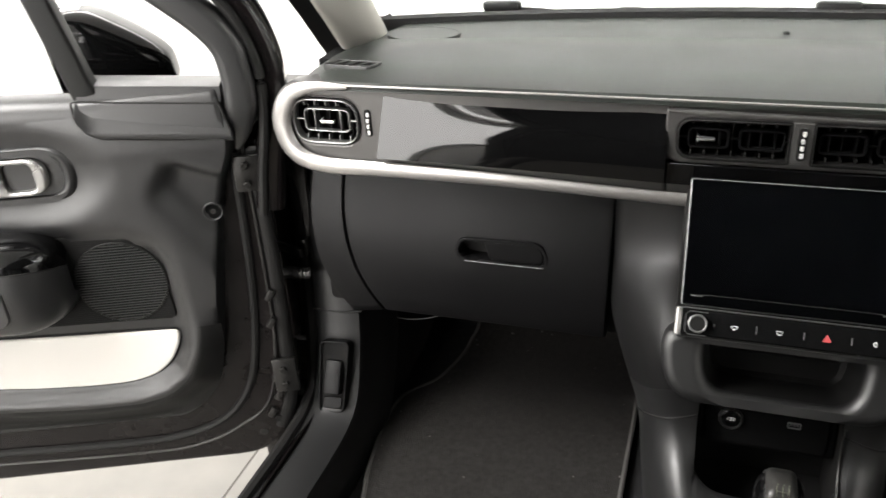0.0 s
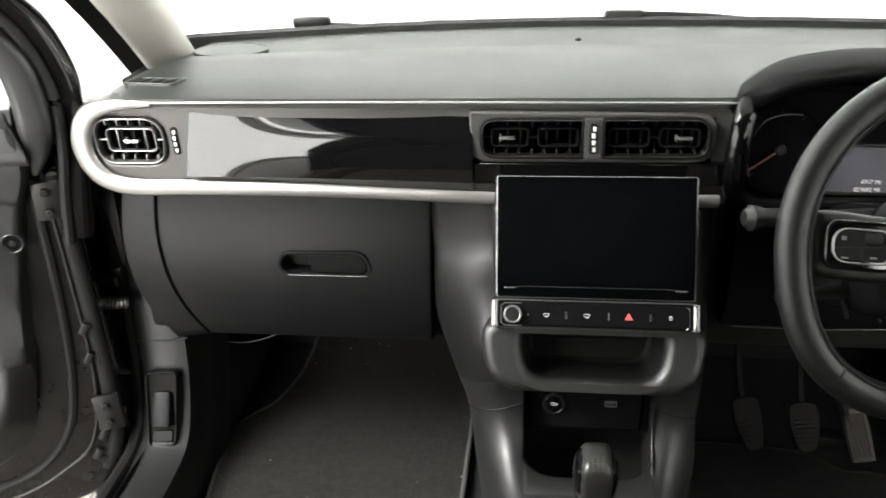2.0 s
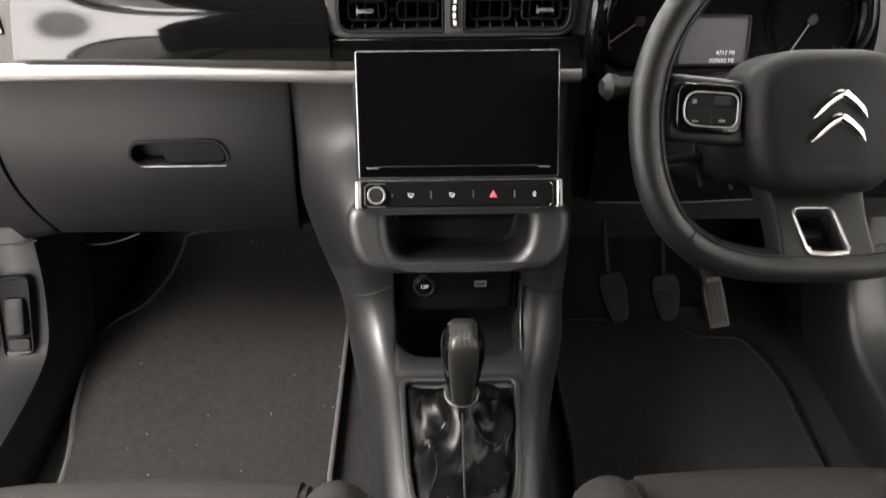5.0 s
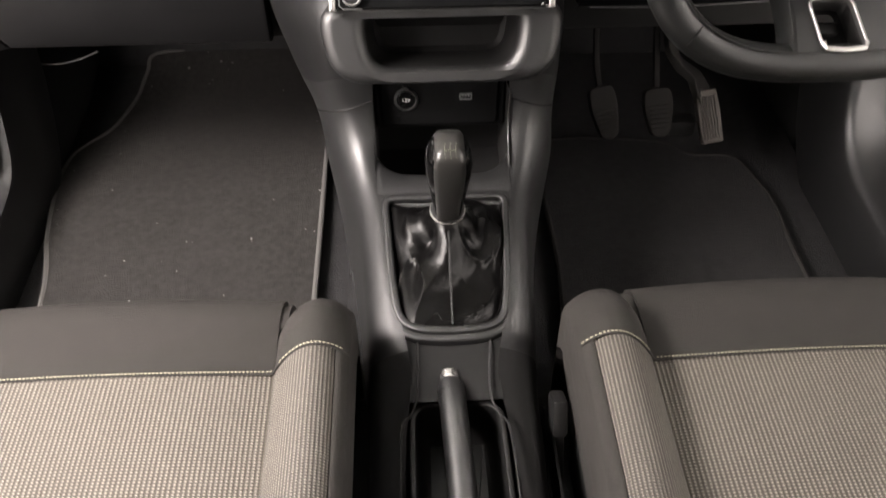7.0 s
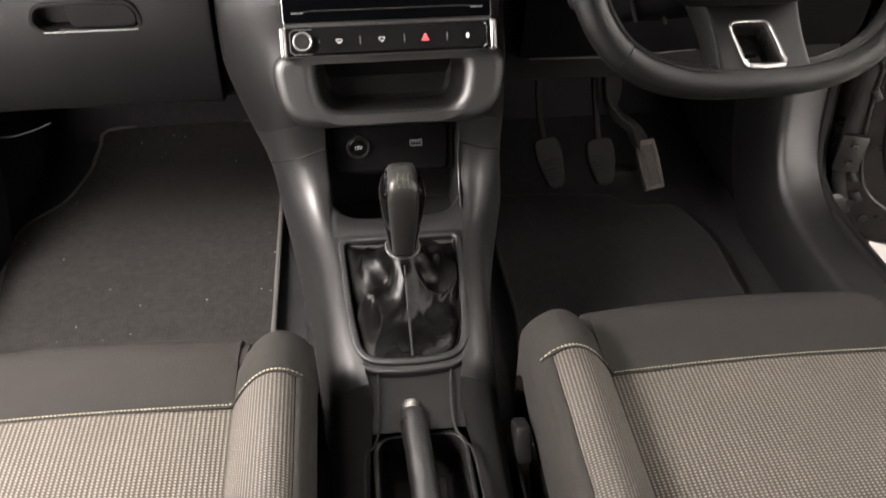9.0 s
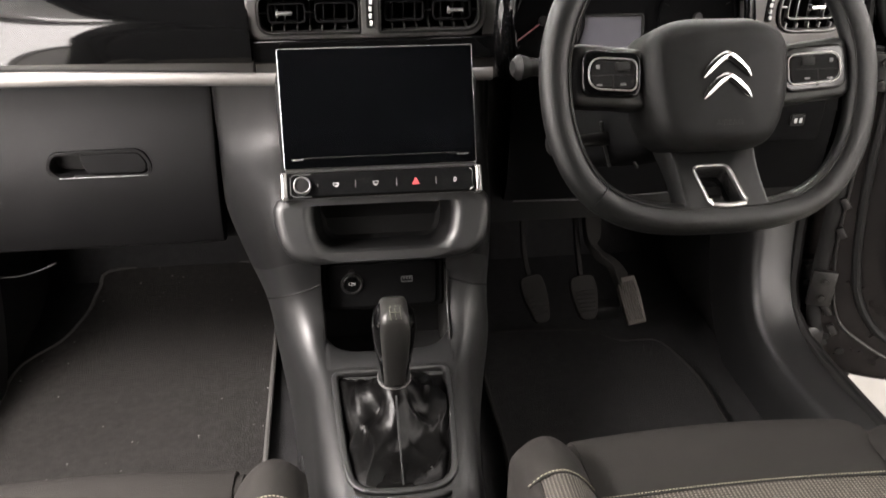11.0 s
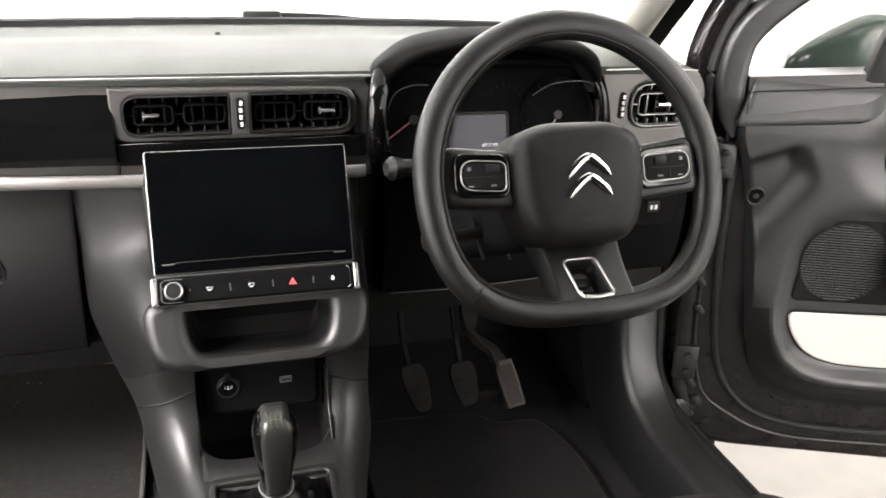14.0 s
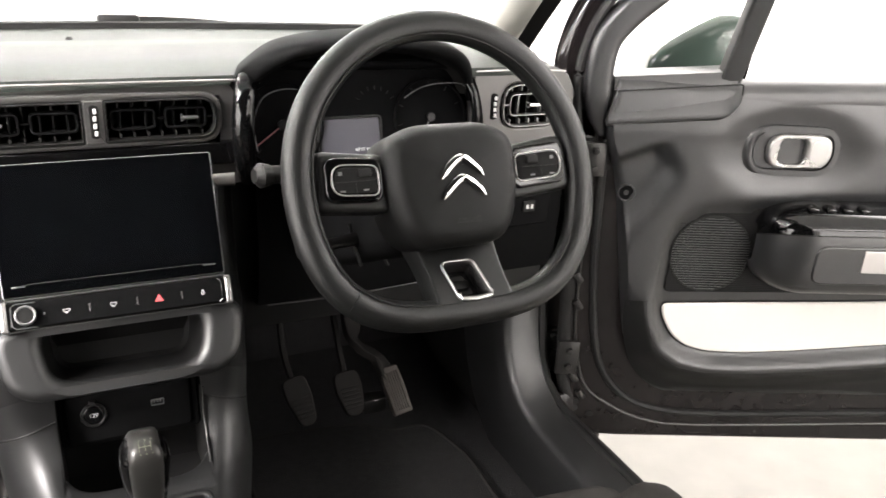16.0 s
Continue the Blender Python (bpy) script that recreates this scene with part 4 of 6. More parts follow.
# gear plate
gp_out = rounded([(-0.078, 0.842), (-0.069, 0.705), (-0.060, 0.648), (0.0, 0.641), (0.060, 0.648), (0.069, 0.705), (0.078, 0.842)], [0.016, 0.05, 0.032, 0.05, 0.032, 0.05, 0.016], 6)


def plate_z(y):
    return 0.529 + (y - 0.65) * 0.135


GP = Matrix.Translation((0, 0.745, plate_z(0.745))) @ Matrix.Rotation(math.atan(0.135), 4, "X") @ Matrix.Translation((0, -0.745, 0))
wide = inset(gp_out, -0.012)
part("gear_plate", ring(GP, wide, gp_out, -0.02, 0.0015, 0.004, -0.015), PLASTIC, console, "smooth plate round the gear gaiter")
part("plate_front", loft([[Vector((s * 0.086, y + (0.034 * abs(s) ** 6 if y > 0.86 else 0.0), z + (0.004 * abs(s) ** 6 if y > 0.86 else 0.0))) for s in np.linspace(-1, 1, 25)] for y, z in ((0.884, 0.552), (0.880, 0.5600), (0.872, 0.5625), (0.850, 0.5575), (0.83, 0.550))], closed=False), PLASTIC, console)
# rear plate with handbrake well
part("rear_plate", loft([[Vector((s * w, y, z)) for s in (-1, -0.5, 0, 0.5, 1)] for y, z, w in ((0.648, 0.524, 0.062), (0.62, 0.512, 0.054), (0.592, 0.504, 0.050), (0.572, 0.499, 0.052))], closed=False), PLASTIC_DARK, console)
hw = rounded([(-0.046, 0.570), (-0.052, 0.05), (0.052, 0.05), (0.046, 0.570)], [0.02, 0.01, 0.01, 0.02], 5)
HW = Matrix.Translation((0, 0, 0.489))
part("handbrake_well", dish(HW, hw, 0.0, -0.055, 0.006, 0.003, 0.01), PLASTIC_DARK, console, "open well under the handbrake")
part("well_rim", ring(HW, inset(hw, -0.006), hw, -0.02, 0.003, 0.002), PLASTIC_DARK, console)

for pts, m in (([(-0.040, 0.655), (-0.042, 0.60), (-0.043, 0.576), (-0.050, 0.553), (-0.061, 0.534), (-0.063, 0.42), (-0.065, 0.1)], RUBBER), ([(0.044, 0.655), (0.038, 0.60), (0.038, 0.570), (0.046, 0.550), (0.055, 0.530), (0.058, 0.42), (0.060, 0.1)], PLASTIC)):
    part("plate_seam", sweep(smooth([(x, y, 0.4945 + 0.29 * max(0, y - 0.575) + 0.010 * min(1, max(0, (y - 0.50) / 0.06))) for x, y in pts], 4, False), circle(0.0013, 6)), m, console)

# ---- gear lever ----
gear = thing("gear_lever", (0, 0.755, 0.53), "black gear lever with leather gaiter and printed shift pattern", "gear lever")
part("gaiter_frame", ring(GP, inset(gp_out, -0.003), inset(gp_out, 0.006), -0.004, 0.006, 0.003), PLASTIC, gear, "satin gaiter frame")
base = inset(gp_out, 0.006)
base = [base[i].lerp(base[(i + 1) % len(base)], j / 4) for i in range(len(base)) for j in range(4)]
loops = []
cen = Vector((0.0, 0.777))


def crease(v):
    """Sharp valleys between soft folds."""
    return 1 - 2.6 * abs(noise.noise(v)) ** 0.8


for s in np.linspace(0, 1, 34):
    lp = []
    env = math.sin(math.pi * min(1.0, s * 1.04)) ** 0.7
    for p in base:
        ang = math.atan2(p[1] - cen.y, p[0] - cen.x)
        top = cen + Vector((math.cos(ang), math.sin(ang))) * 0.0185
        f = 0.05 * min(1.0, s / 0.14) + 0.95 * min(1.0, max(0.0, (s - 0.14) / 0.86)) ** 0.74
        q = Vector(p[:2]).lerp(top, f)
        d = Vector((math.cos(ang), math.sin(ang), 0))
        amp = 0.5 + 0.5 * (1 - s)
        fold = 0.0075 * math.cos(4 * ang + 0.5) + 0.012 * amp * crease(Vector((d.x * 1.5, d.y * 1.5, s * 2.1 + 3))) + 0.0025 * amp * crease(Vector((d.x * 2.6 + 5, d.y * 2.6, s * 3.5)))
        fold *= env
        rise = s ** 2.0
        z = plate_z(p[1]) * (1 - rise) + 0.590 * rise + 0.55 * fold - 0.004 * math.sin(math.pi * min(1, s / 0.2))
        lp.append(Vector((q.x + d.x * fold * 0.8, q.y + d.y * fold * 0.8, z)))
    loops.append(lp)
part("gaiter", loft(loops, cap=(False, True)), LEATHER, gear, "creased black leather gaiter", 45)
part("gaiter_seam", sweep([(0, 0.652, 0.533), (0, 0.68, 0.543), (0.0, 0.72, 0.559), (0, 0.75, 0.585)], circle(0.0014, 6)), PLASTIC, gear)
part("collar", sweep([(0, 0.780, 0.586), (0, 0.777, 0.597)], circle(0.0205, 20)), PLASTIC, gear, "bright collar under the knob")
part("collar_ring", sweep([(0, 0.7785, 0.5905), (0, 0.778, 0.593)], circle(0.0215, 20)), SATIN, gear)
kl = []
for s, w, d, zz, yy in ((0, 0.0165, 0.019, 0.594, 0.777), (0.2, 0.0180, 0.0205, 0.614, 0.773), (0.4, 0.0220, 0.0235, 0.638, 0.768), (0.6, 0.0255, 0.0265, 0.663, 0.764), (0.78, 0.0265, 0.0275, 0.687, 0.760), (0.88, 0.0240, 0.0255, 0.702, 0.757), (0.95, 0.0180, 0.0205, 0.7105, 0.755), (1, 0.008, 0.010, 0.7145, 0.754)):
    kl.append([Vector((w * math.copysign(abs(math.cos(a)) ** 0.7, math.cos(a)), yy + d * math.copysign(abs(math.sin(a)) ** 0.8, math.sin(a)), zz)) for a in [2 * math.pi * i / 28 for i in range(28)]])
part("knob", loft(kl), GLOSS, gear, "smooth black gear knob", 60)
band = []
for w, d, zz, yy in ((0.0142, 0.0200, 0.595, 0.777), (0.0150, 0.0217, 0.614, 0.773), (0.0170, 0.0250, 0.638, 0.768), (0.0190, 0.0280, 0.663, 0.764), (0.0200, 0.0291, 0.687, 0.760), (0.0190, 0.0270, 0.703, 0.757), (0.0155, 0.0218, 0.7125, 0.755), (0.008, 0.011, 0.7165, 0.754)):
    band.append([Vector((w * math.copysign(abs(math.cos(a)) ** 0.35, math.cos(a)), yy + d * math.copysign(abs(math.sin(a)) ** 0.6, math.sin(a)), zz)) for a in [2 * math.pi * i / 28 for i in range(28)]])
part("knob_band", loft(band), KNOB_BAND, gear, "satin dark band over the knob", 50)
KT = facing((0.001, 0.7380, 0.7140), (0, -0.50, 0.86)) @ Matrix.Scale(0.78, 4)
for x in (-0.0085, -0.001, 0.0065):
    part("shift_line", rbox(KT @ Matrix.Translation((x, 0.001, 0.0012)), 0.0009, 0.014, 0.0016, 0.0), SHIFT, gear)
    part("shift_digit", rbox(KT @ Matrix.Translation((x + 0.001, 0.0112, 0.0004)), 0.0014, 0.0016, 0.0012, 0.0), SHIFT, gear)
    part("shift_digit", rbox(KT @ Matrix.Translation((x + 0.001, -0.0098, 0.0008)), 0.0014, 0.0016, 0.0012, 0.0), SHIFT, gear)
part("shift_line", rbox(KT @ Matrix.Translation((-0.001, 0.001, 0.0012)), 0.015, 0.0005, 0.0012, 0.0), SHIFT, gear)

# ---- handbrake ----
hb = thing("handbrake", (0, 0.3, 0.45), "black handbrake lever with a silver release button", "handbrake")
hpath = smooth([(-0.006, 0.592, 0.503), (-0.004, 0.55, 0.504), (0.0, 0.45, 0.499), (0.004, 0.32, 0.488), (0.006, 0.20, 0.47), (0.006, 0.14, 0.44)], 5, False)
part("grip", sweep(hpath, circle(0.0150, 16), scales=[0.9] + [1.0] * (len(hpath) - 1)), PLASTIC, hb, "black grip")
part("button", sweep([(-0.0062, 0.588, 0.503), (-0.0064, 0.602, 0.5045), (-0.0065, 0.606, 0.505)], circle(0.0108, 16), scales=[1, 1, 0.92]), PULL_SILVER, hb, "silver release button")

part("grip_collar", sweep([(-0.0055, 0.572, 0.5035), (-0.0060, 0.580, 0.5037)], circle(0.0148, 18)), PLASTIC_DARK, hb, "thin black collar")

# ---- steering wheel ----
WC = Vector((0.350, 0.775, 0.968))
WM = facing(WC, (0, -math.cos(radians(25)), math.sin(radians(25))))
wheel = thing("steering_wheel", WC, "dark grey leather steering wheel with silver-framed buttons", "steering wheel")
RW, RH = 0.173, 0.173


def rim_point(a):
    x, y = RW * math.cos(a), RH * math.sin(a)
    if y < 0:
        y = -0.153 * (1 - (1 - abs(math.sin(a))) ** 1.5)
    return Vector((x, y, 0))


rp = smooth([rim_point(2 * math.pi * i / 48) for i in range(48)], 2)
wn = WM.to_3x3() @ Vector((0, 0, 1))
part("rim", sweep([WM @ p for p in rp], circle(0.0175, 14, 0.0155), closed=True, up=wn), RIM_LEATHER, wheel, "leather-wrapped rim flattened at the bottom", 60)
part("rim_seam", sweep([WM @ (p * 0.925 + Vector((0, 0, 0.0128))) for p in rp], circle(0.0012, 6), closed=True), RUBBER, wheel)
low = [p for p in rp if p.y < -0.118]
low.sort(key=lambda p: p.x)
part("lower_rim", sweep([WM @ p for p in low], circle(0.0160, 14, 0.0181), up=wn), RIM_LEATHER, wheel, "smooth lower section of the rim", 60)
hub = rounded([(-0.060, -0.078), (0.060, -0.078), (0.082, -0.02), (0.080, 0.045), (0.045, 0.062), (-0.045, 0.062), (-0.080, 0.045), (-0.082, -0.02)], [0.03, 0.03, 0.03, 0.02, 0.03, 0.03, 0.02, 0.03], 5)
HBM = WM @ Matrix.Translation((0, -0.002, 0))
part("airbag_cover", slab(HBM, hub, -0.05, 0.030, 0.026, 6, 0.004), HUB_SKIN, wheel, "padded centre cover", 60)
# chevron badge as two plain bars
for j, y0 in enumerate((0.016, -0.006)):
    half = [(0.0258, -0.0120), (0.0215, -0.0062), (0.0160, -0.0006), (0.0090, 0.0054), (0.0035, 0.0090)]
    arms = [(-x, y) for x, y in half] + [(0.0, 0.0100)] + half[::-1]
    pth = smooth([WM @ Vector((x + 0.001, y + y0 - 0.009, 0.0355)) for x, y in arms], 3, False)
    wid = smooth([(w, 0) for w in (0.28, 0.80, 0.95, 1.0, 1.0, 1.0, 1.0, 1.0, 0.95, 0.80, 0.28)], 3, False)
    part("badge_bar", sweep(pth, [(-0.0045, -0.002), (0.0045, -0.002), (0.0042, 0.0006), (0.0004, 0.0034), (-0.0004, 0.0034), (-0.0042, 0.0006)], up=wn, scales=[w.x for w in wid]), CHROME, wheel, "chrome chevron bar")
words("AIRBAG", 0.0085, WM @ Matrix.Translation((0.004, -0.052, 0.0335)), PLASTIC_DARK, wheel)
for k in (-1, 1):
    so_ = rounded([(k * 0.070, 0.030), (k * 0.155, 0.040), (k * 0.160, -0.026), (k * 0.070, -0.034)], 0.014, 4)
    part("spoke", slab(WM, so_, -0.03, 0.006, 0.008, 4), RIM_LEATHER, wheel, "side spoke", 60)
    po = rounded([(k * (0.081 if k < 0 else 0.074), 0.026), (k * 0.146, 0.031), (k * 0.148, -0.018), (k * (0.083 if k < 0 else 0.075), -0.022)], 0.014, 5)
    pad = part("button_pad", slab(WM, po, 0.0, 0.013, 0.003), GLOSS, wheel, "black button pad")
    xi = 0.087 if k < 0 else 0.079
    fr = rounded([(k * xi, 0.019), (k * 0.140, 0.023), (k * 0.142, -0.011), (k * (xi + 0.001), -0.015)], [0.010, 0.016, 0.016, 0.010], 5)
    part("silver_frame", ring(WM, fr, inset(fr, 0.0016), 0.010, 0.0152, 0.0007), SATIN, pad, "thin silver frame")
    fi = inset(fr, 0.0028)
    part("button_face", slab(WM, fi, 0.010, 0.0145, 0.001), DULL, pad)
    part("button_gap", rbox(WM @ Matrix.Translation((k * 0.1140, 0.0030, 0.0146)), 0.050, 0.0009, 0.001, 0.0), RUBBER, pad)
    part("button_gap", rbox(WM @ Matrix.Translation((k * 0.1140, -0.006, 0.0146)), 0.0009, 0.017, 0.001, 0.0), RUBBER, pad)
    part("roller", rbox(WM @ Matrix.Translation((k * 0.1155 + (0.012 if k < 0 else -0.013), 0.0115, 0.0148)), 0.016, 0.010, 0.004, 0.002), RUBBER, pad)
    for bx, by in ((-0.014, 0.0), (0.012, 0.0)):
        part("button_mark", rbox(WM @ Matrix.Translation((k * 0.1155 + bx, by - 0.007, 0.0148)), 0.006, 0.002, 0.0008, 0.0), DIM_PRINT, pad)
    part("button_mark", rbox(WM @ Matrix.Translation((k * 0.1155 + (-0.015 if k < 0 else 0.014), 0.012, 0.0148)), 0.004, 0.004, 0.0008, 0.0), DIM_PRINT, pad)
# lower spoke with the open slot
LS = WM @ Matrix.Translation((0.010, -0.151, 0.014)) @ Matrix.Rotation(radians(-28), 4, "X")
lo_o = rounded([(-0.048, 0.0), (0.050, 0.0), (0.046, 0.055), (0.052, 0.105), (-0.056, 0.105), (-0.046, 0.055)], [0.014, 0.014, 0.03, 0.006, 0.006, 0.03], 5)
lo_i = rounded([(-0.018, 0.012), (0.021, 0.012), (0.010, 0.059), (-0.028, 0.059)], 0.007, 4)
part("lower_spoke", plate(LS, lo_o, [lo_i], -0.03, 0.004, 0.004), RIM_LEATHER, wheel, "lower spoke")
part("slot_frame", ring(LS, inset(lo_i, -0.003), lo_i, -0.004, 0.0065, 0.0015, -0.02), PULL_SILVER, wheel, "silver frame of the spoke slot")
part("slot_lip", sweep([LS @ Vector((x, y, 0.0055)) for x, y in ((-0.0195, 0.0185), (-0.0175, 0.0125), (0.0, 0.0105), (0.0195, 0.0125), (0.0212, 0.0185))], circle(0.0026, 8)), PULL_SILVER, wheel)
part("slot_bar", rbox(LS @ Matrix.Translation((-0.006, 0.040, -0.022)), 0.030, 0.012, 0.012, 0.003), PLASTIC_DARK, wheel)
# column shroud, its shade put into a near-black colour, and stalks
column = thing("steering_column", (0.35, 0.95, 0.9), "steering column shroud, blackened for shade, with control stalks", "steering column")
cd = WM.to_3x3() @ Vector((0, 0, -1))
part("shroud", sweep([WC + cd * 0.03 + Vector((0, 0, -0.02)), WC + cd * 0.10 + Vector((0, 0, -0.02)), WC + cd * 0.30 + Vector((0, 0, -0.02))], rrect(0.13, 0.13, 0.04), scales=[0.85, 1, 1.05]), MATT_SHADE, column, "column shroud, blackened for shade")
for (xa, za), (xb, zb) in (((0.274, 0.876), (0.295, 0.810)), ((0.299, 0.870), (0.333, 0.806))):
    part("shroud_ridge", sweep([(xa, 0.895, za), ((xa + xb) / 2 - 0.002, 0.898, (za + zb) / 2), (xb, 0.905, zb)], circle(0.0022, 8)), PLASTIC, column)
for tip, lab in ((Vector((0.152, 0.872, 0.955)), "black indicator stalk with a grey end"), (Vector((0.200, 0.86, 0.862)), "black lower stalk")):
    root = Vector((0.30, 0.905, tip.z - 0.012))
    st = part("stalk", sweep([root, root.lerp(tip, 0.55), root.lerp(tip, 0.72), tip.lerp(root, 0.12)], circle(0.009, 12), scales=[1.1, 0.8, 1.2, 1.2]), PLASTIC_DARK, column, lab)
    part("stalk_end", sweep([tip.lerp(root, 0.13), tip.lerp(root, 0.05), tip], circle(0.0135, 14), scales=[0.9, 1.1, 0.6]), PLASTIC_DARK, st)

# ---- instrument cluster ----
cl = thing("instrument_cluster", (0.36, 1.05, 0.97), "hooded instrument cluster with dark dials and a small grey display", "instrument cluster")
hood_out = [(0.164, 1.024), (0.176, 1.040), (0.195, 1.058), (0.228, 1.080), (0.275, 1.091), (0.330, 1.095), (0.395, 1.092), (0.455, 1.080), (0.492, 1.062), (0.508, 1.044), (0.514, 1.024)]
ho_ = smooth(hood_out, 4, False)
cx_ = 0.35
hood_rows = []
for y, s, dz in ((1.034, 0.945, -0.027), (1.014, 0.952, -0.024), (1.002, 0.963, -0.018), (1.001, 0.978, -0.011), (1.014, 0.994, -0.006), (1.045, 1.005, -0.005), (1.085, 1.01, -0.010), (1.13, 1.0, -0.021), (1.18, 0.97, -0.040), (1.23, 0.93, -0.066)):
    hood_rows.append([Vector((cx_ + (p.x - cx_) * s, max(y, y + (1.056 - y) * min(1, abs(p.x - cx_) / 0.176) ** 4), max(1.012, 1.0 + (p.y - 1.0) * s + dz))) for p in ho_])
hood = [list(r) for r in zip(*[smooth(c, 3, False) for c in zip(*hood_rows)])]
part("hood", loft(hood[19:], closed=False), SOFT, cl, "soft-touch instrument hood")
part("hood_lip", loft(hood[:20], closed=False), MATT_SHADE, cl, "thick black lip of the hood", 60)
inner_rows = [[Vector((cx_ + (p.x - cx_) * 0.951, max(y, y + (1.058 - y) * min(1, abs(p.x - cx_) / 0.176) ** 4), 1.0 + (p.y - 1.0) * 0.95 - 0.0255 - (y - 1.03) * 0.12)) for p in ho_] + [Vector((0.52, y, 0.90)), Vector((0.185, y, 0.90))] for y in (1.03, 1.06, 1.11)]
part("hood_lining", loft([[p for p in r[:-2]] for r in inner_rows], closed=False), DULL, cl)
part("side_bezel", sweep(smooth([(0.190, 1.060, 1.030), (0.180, 1.040, 1.008), (0.1745, 1.030, 0.968), (0.1765, 1.036, 0.925), (0.188, 1.060, 0.892)], 6, False), circle(0.0150, 16, 0.013), up=(0, 1, 0)), GLOSS, cl, "gloss black rounded side of the cluster", 60)
part("side_bezel", sweep(smooth([(0.506, 1.060, 1.020), (0.516, 1.045, 0.995), (0.520, 1.040, 0.955), (0.514, 1.050, 0.915)], 6, False), circle(0.0065, 12), up=(0, 1, 0)), GLOSS, cl, "", 60)
for arc in ([(0.197, 0.930), (0.193, 0.968), (0.205, 1.001), (0.229, 1.012), (0.252, 1.012)], [(0.409, 0.994), (0.437, 1.009), (0.475, 1.013), (0.503, 1.008), (0.517, 0.984), (0.521, 0.950)]):
    part("dial_arc", sweep(smooth([(x, 1.052, z) for x, z in arc], 6, False), circle(0.0008, 6)), DARK_SILVER, cl, "thin bright dial edge")
CM = facing((0.355, 1.075, 0.962), (0, -1, 0.25))
face = rounded([(-0.165, -0.065), (0.168, -0.065), (0.172, 0.0), (0.155, 0.065), (-0.155, 0.072), (-0.170, 0.0)], [0.03, 0.03, 0.05, 0.05, 0.05, 0.05], 5)
part("bezel", ring(CM, inset(face, -0.012), face, -0.02, 0.03, 0.008, 0.0, 4), DIAL, cl, "black cluster surround")
part("dial_face", slab(CM, face, -0.02, 0.0, 0.001), DIAL, cl, "black dial face")
for x, r, ang in ((-0.118, 0.058, 215), (0.105, 0.058, 240)):
    DM = CM @ Matrix.Translation((x, -0.004, 0.0))
    d = part("dial", ring(DM, oval(2 * r, 2 * r, 40), oval(2 * r - 0.004, 2 * r - 0.004, 40), 0.0, 0.008, 0.0012), DIAL, cl, "dial with a raised ring")
    for i in range(0, 17, 2):
        a = radians(225 - 270 * i / 16)
        part("tick", rbox(DM @ Matrix.Rotation(a, 4, "Z") @ Matrix.Translation((r * 0.84, 0, 0.001)), 0.007, 0.0011, 0.0008, 0.0), TICK, d)
    part("needle", rbox(DM @ Matrix.Rotation(radians(ang), 4, "Z") @ Matrix.Translation((r * 0.42, 0, 0.004)), r * 0.72, 0.0015, 0.0012, 0.0), NEEDLE if x < 0 else DIM_PRINT, d, "pale red needle" if x < 0 else "")
    part("needle_hub", slab(DM, oval(0.014, 0.014, 16), 0.002, 0.006, 0.001), PLASTIC_DARK, d)
lcd = rrect(0.088, 0.058, 0.004, 3)
LM = CM @ Matrix.Translation((-0.021, -0.029, 0.001))
disp = part("display", slab(LM, lcd, -0.002, 0.002, 0.0006), DISPLAY, cl, "grey display panel")
part("display_frame", ring(LM, inset(lcd, -0.004), lcd, -0.002, 0.004, 0.001), PLASTIC_DARK, cl)
words("4717 MI", 0.0075, LM @ Matrix.Translation((0.018, -0.016, 0.0024)), PRINT, disp)
words("027692 MI", 0.0075, LM @ Matrix.Translation((0.014, -0.026, 0.0024)), PRINT, disp)
for i in range(7):
    a = radians(150 - 20 * i)
    part("tick", rbox(CM @ Matrix.Translation((0.02, 0.012, 0.001)) @ Matrix.Rotation(a, 4, "Z") @ Matrix.Translation((0.030, 0, 0)), 0.006, 0.001, 0.0008, 0.0), TICK, cl)

# light switch panel on the driver's end, its grey painted near black for shade
SWM = facing((0.63, 1.058, 0.805), (0, -1, 0.0))
swp = part("switch_panel", slab(SWM, rrect(0.10, 0.07, 0.01), -0.03, 0.0, 0.003), MATT_SHADE, dash, "grey switch panel")
part("level_switch", slab(SWM @ Matrix.Translation((0.008, 0.0, 0)), rrect(0.022, 0.018, 0.002), 0.0, 0.004, 0.001), RUBBER, swp)
for i in range(2):
    part("switch_mark", rbox(SWM @ Matrix.Translation((0.004 + 0.008 * i, 0.0, 0.0044)), 0.004, 0.007, 0.001, 0.0), PRINT, swp)

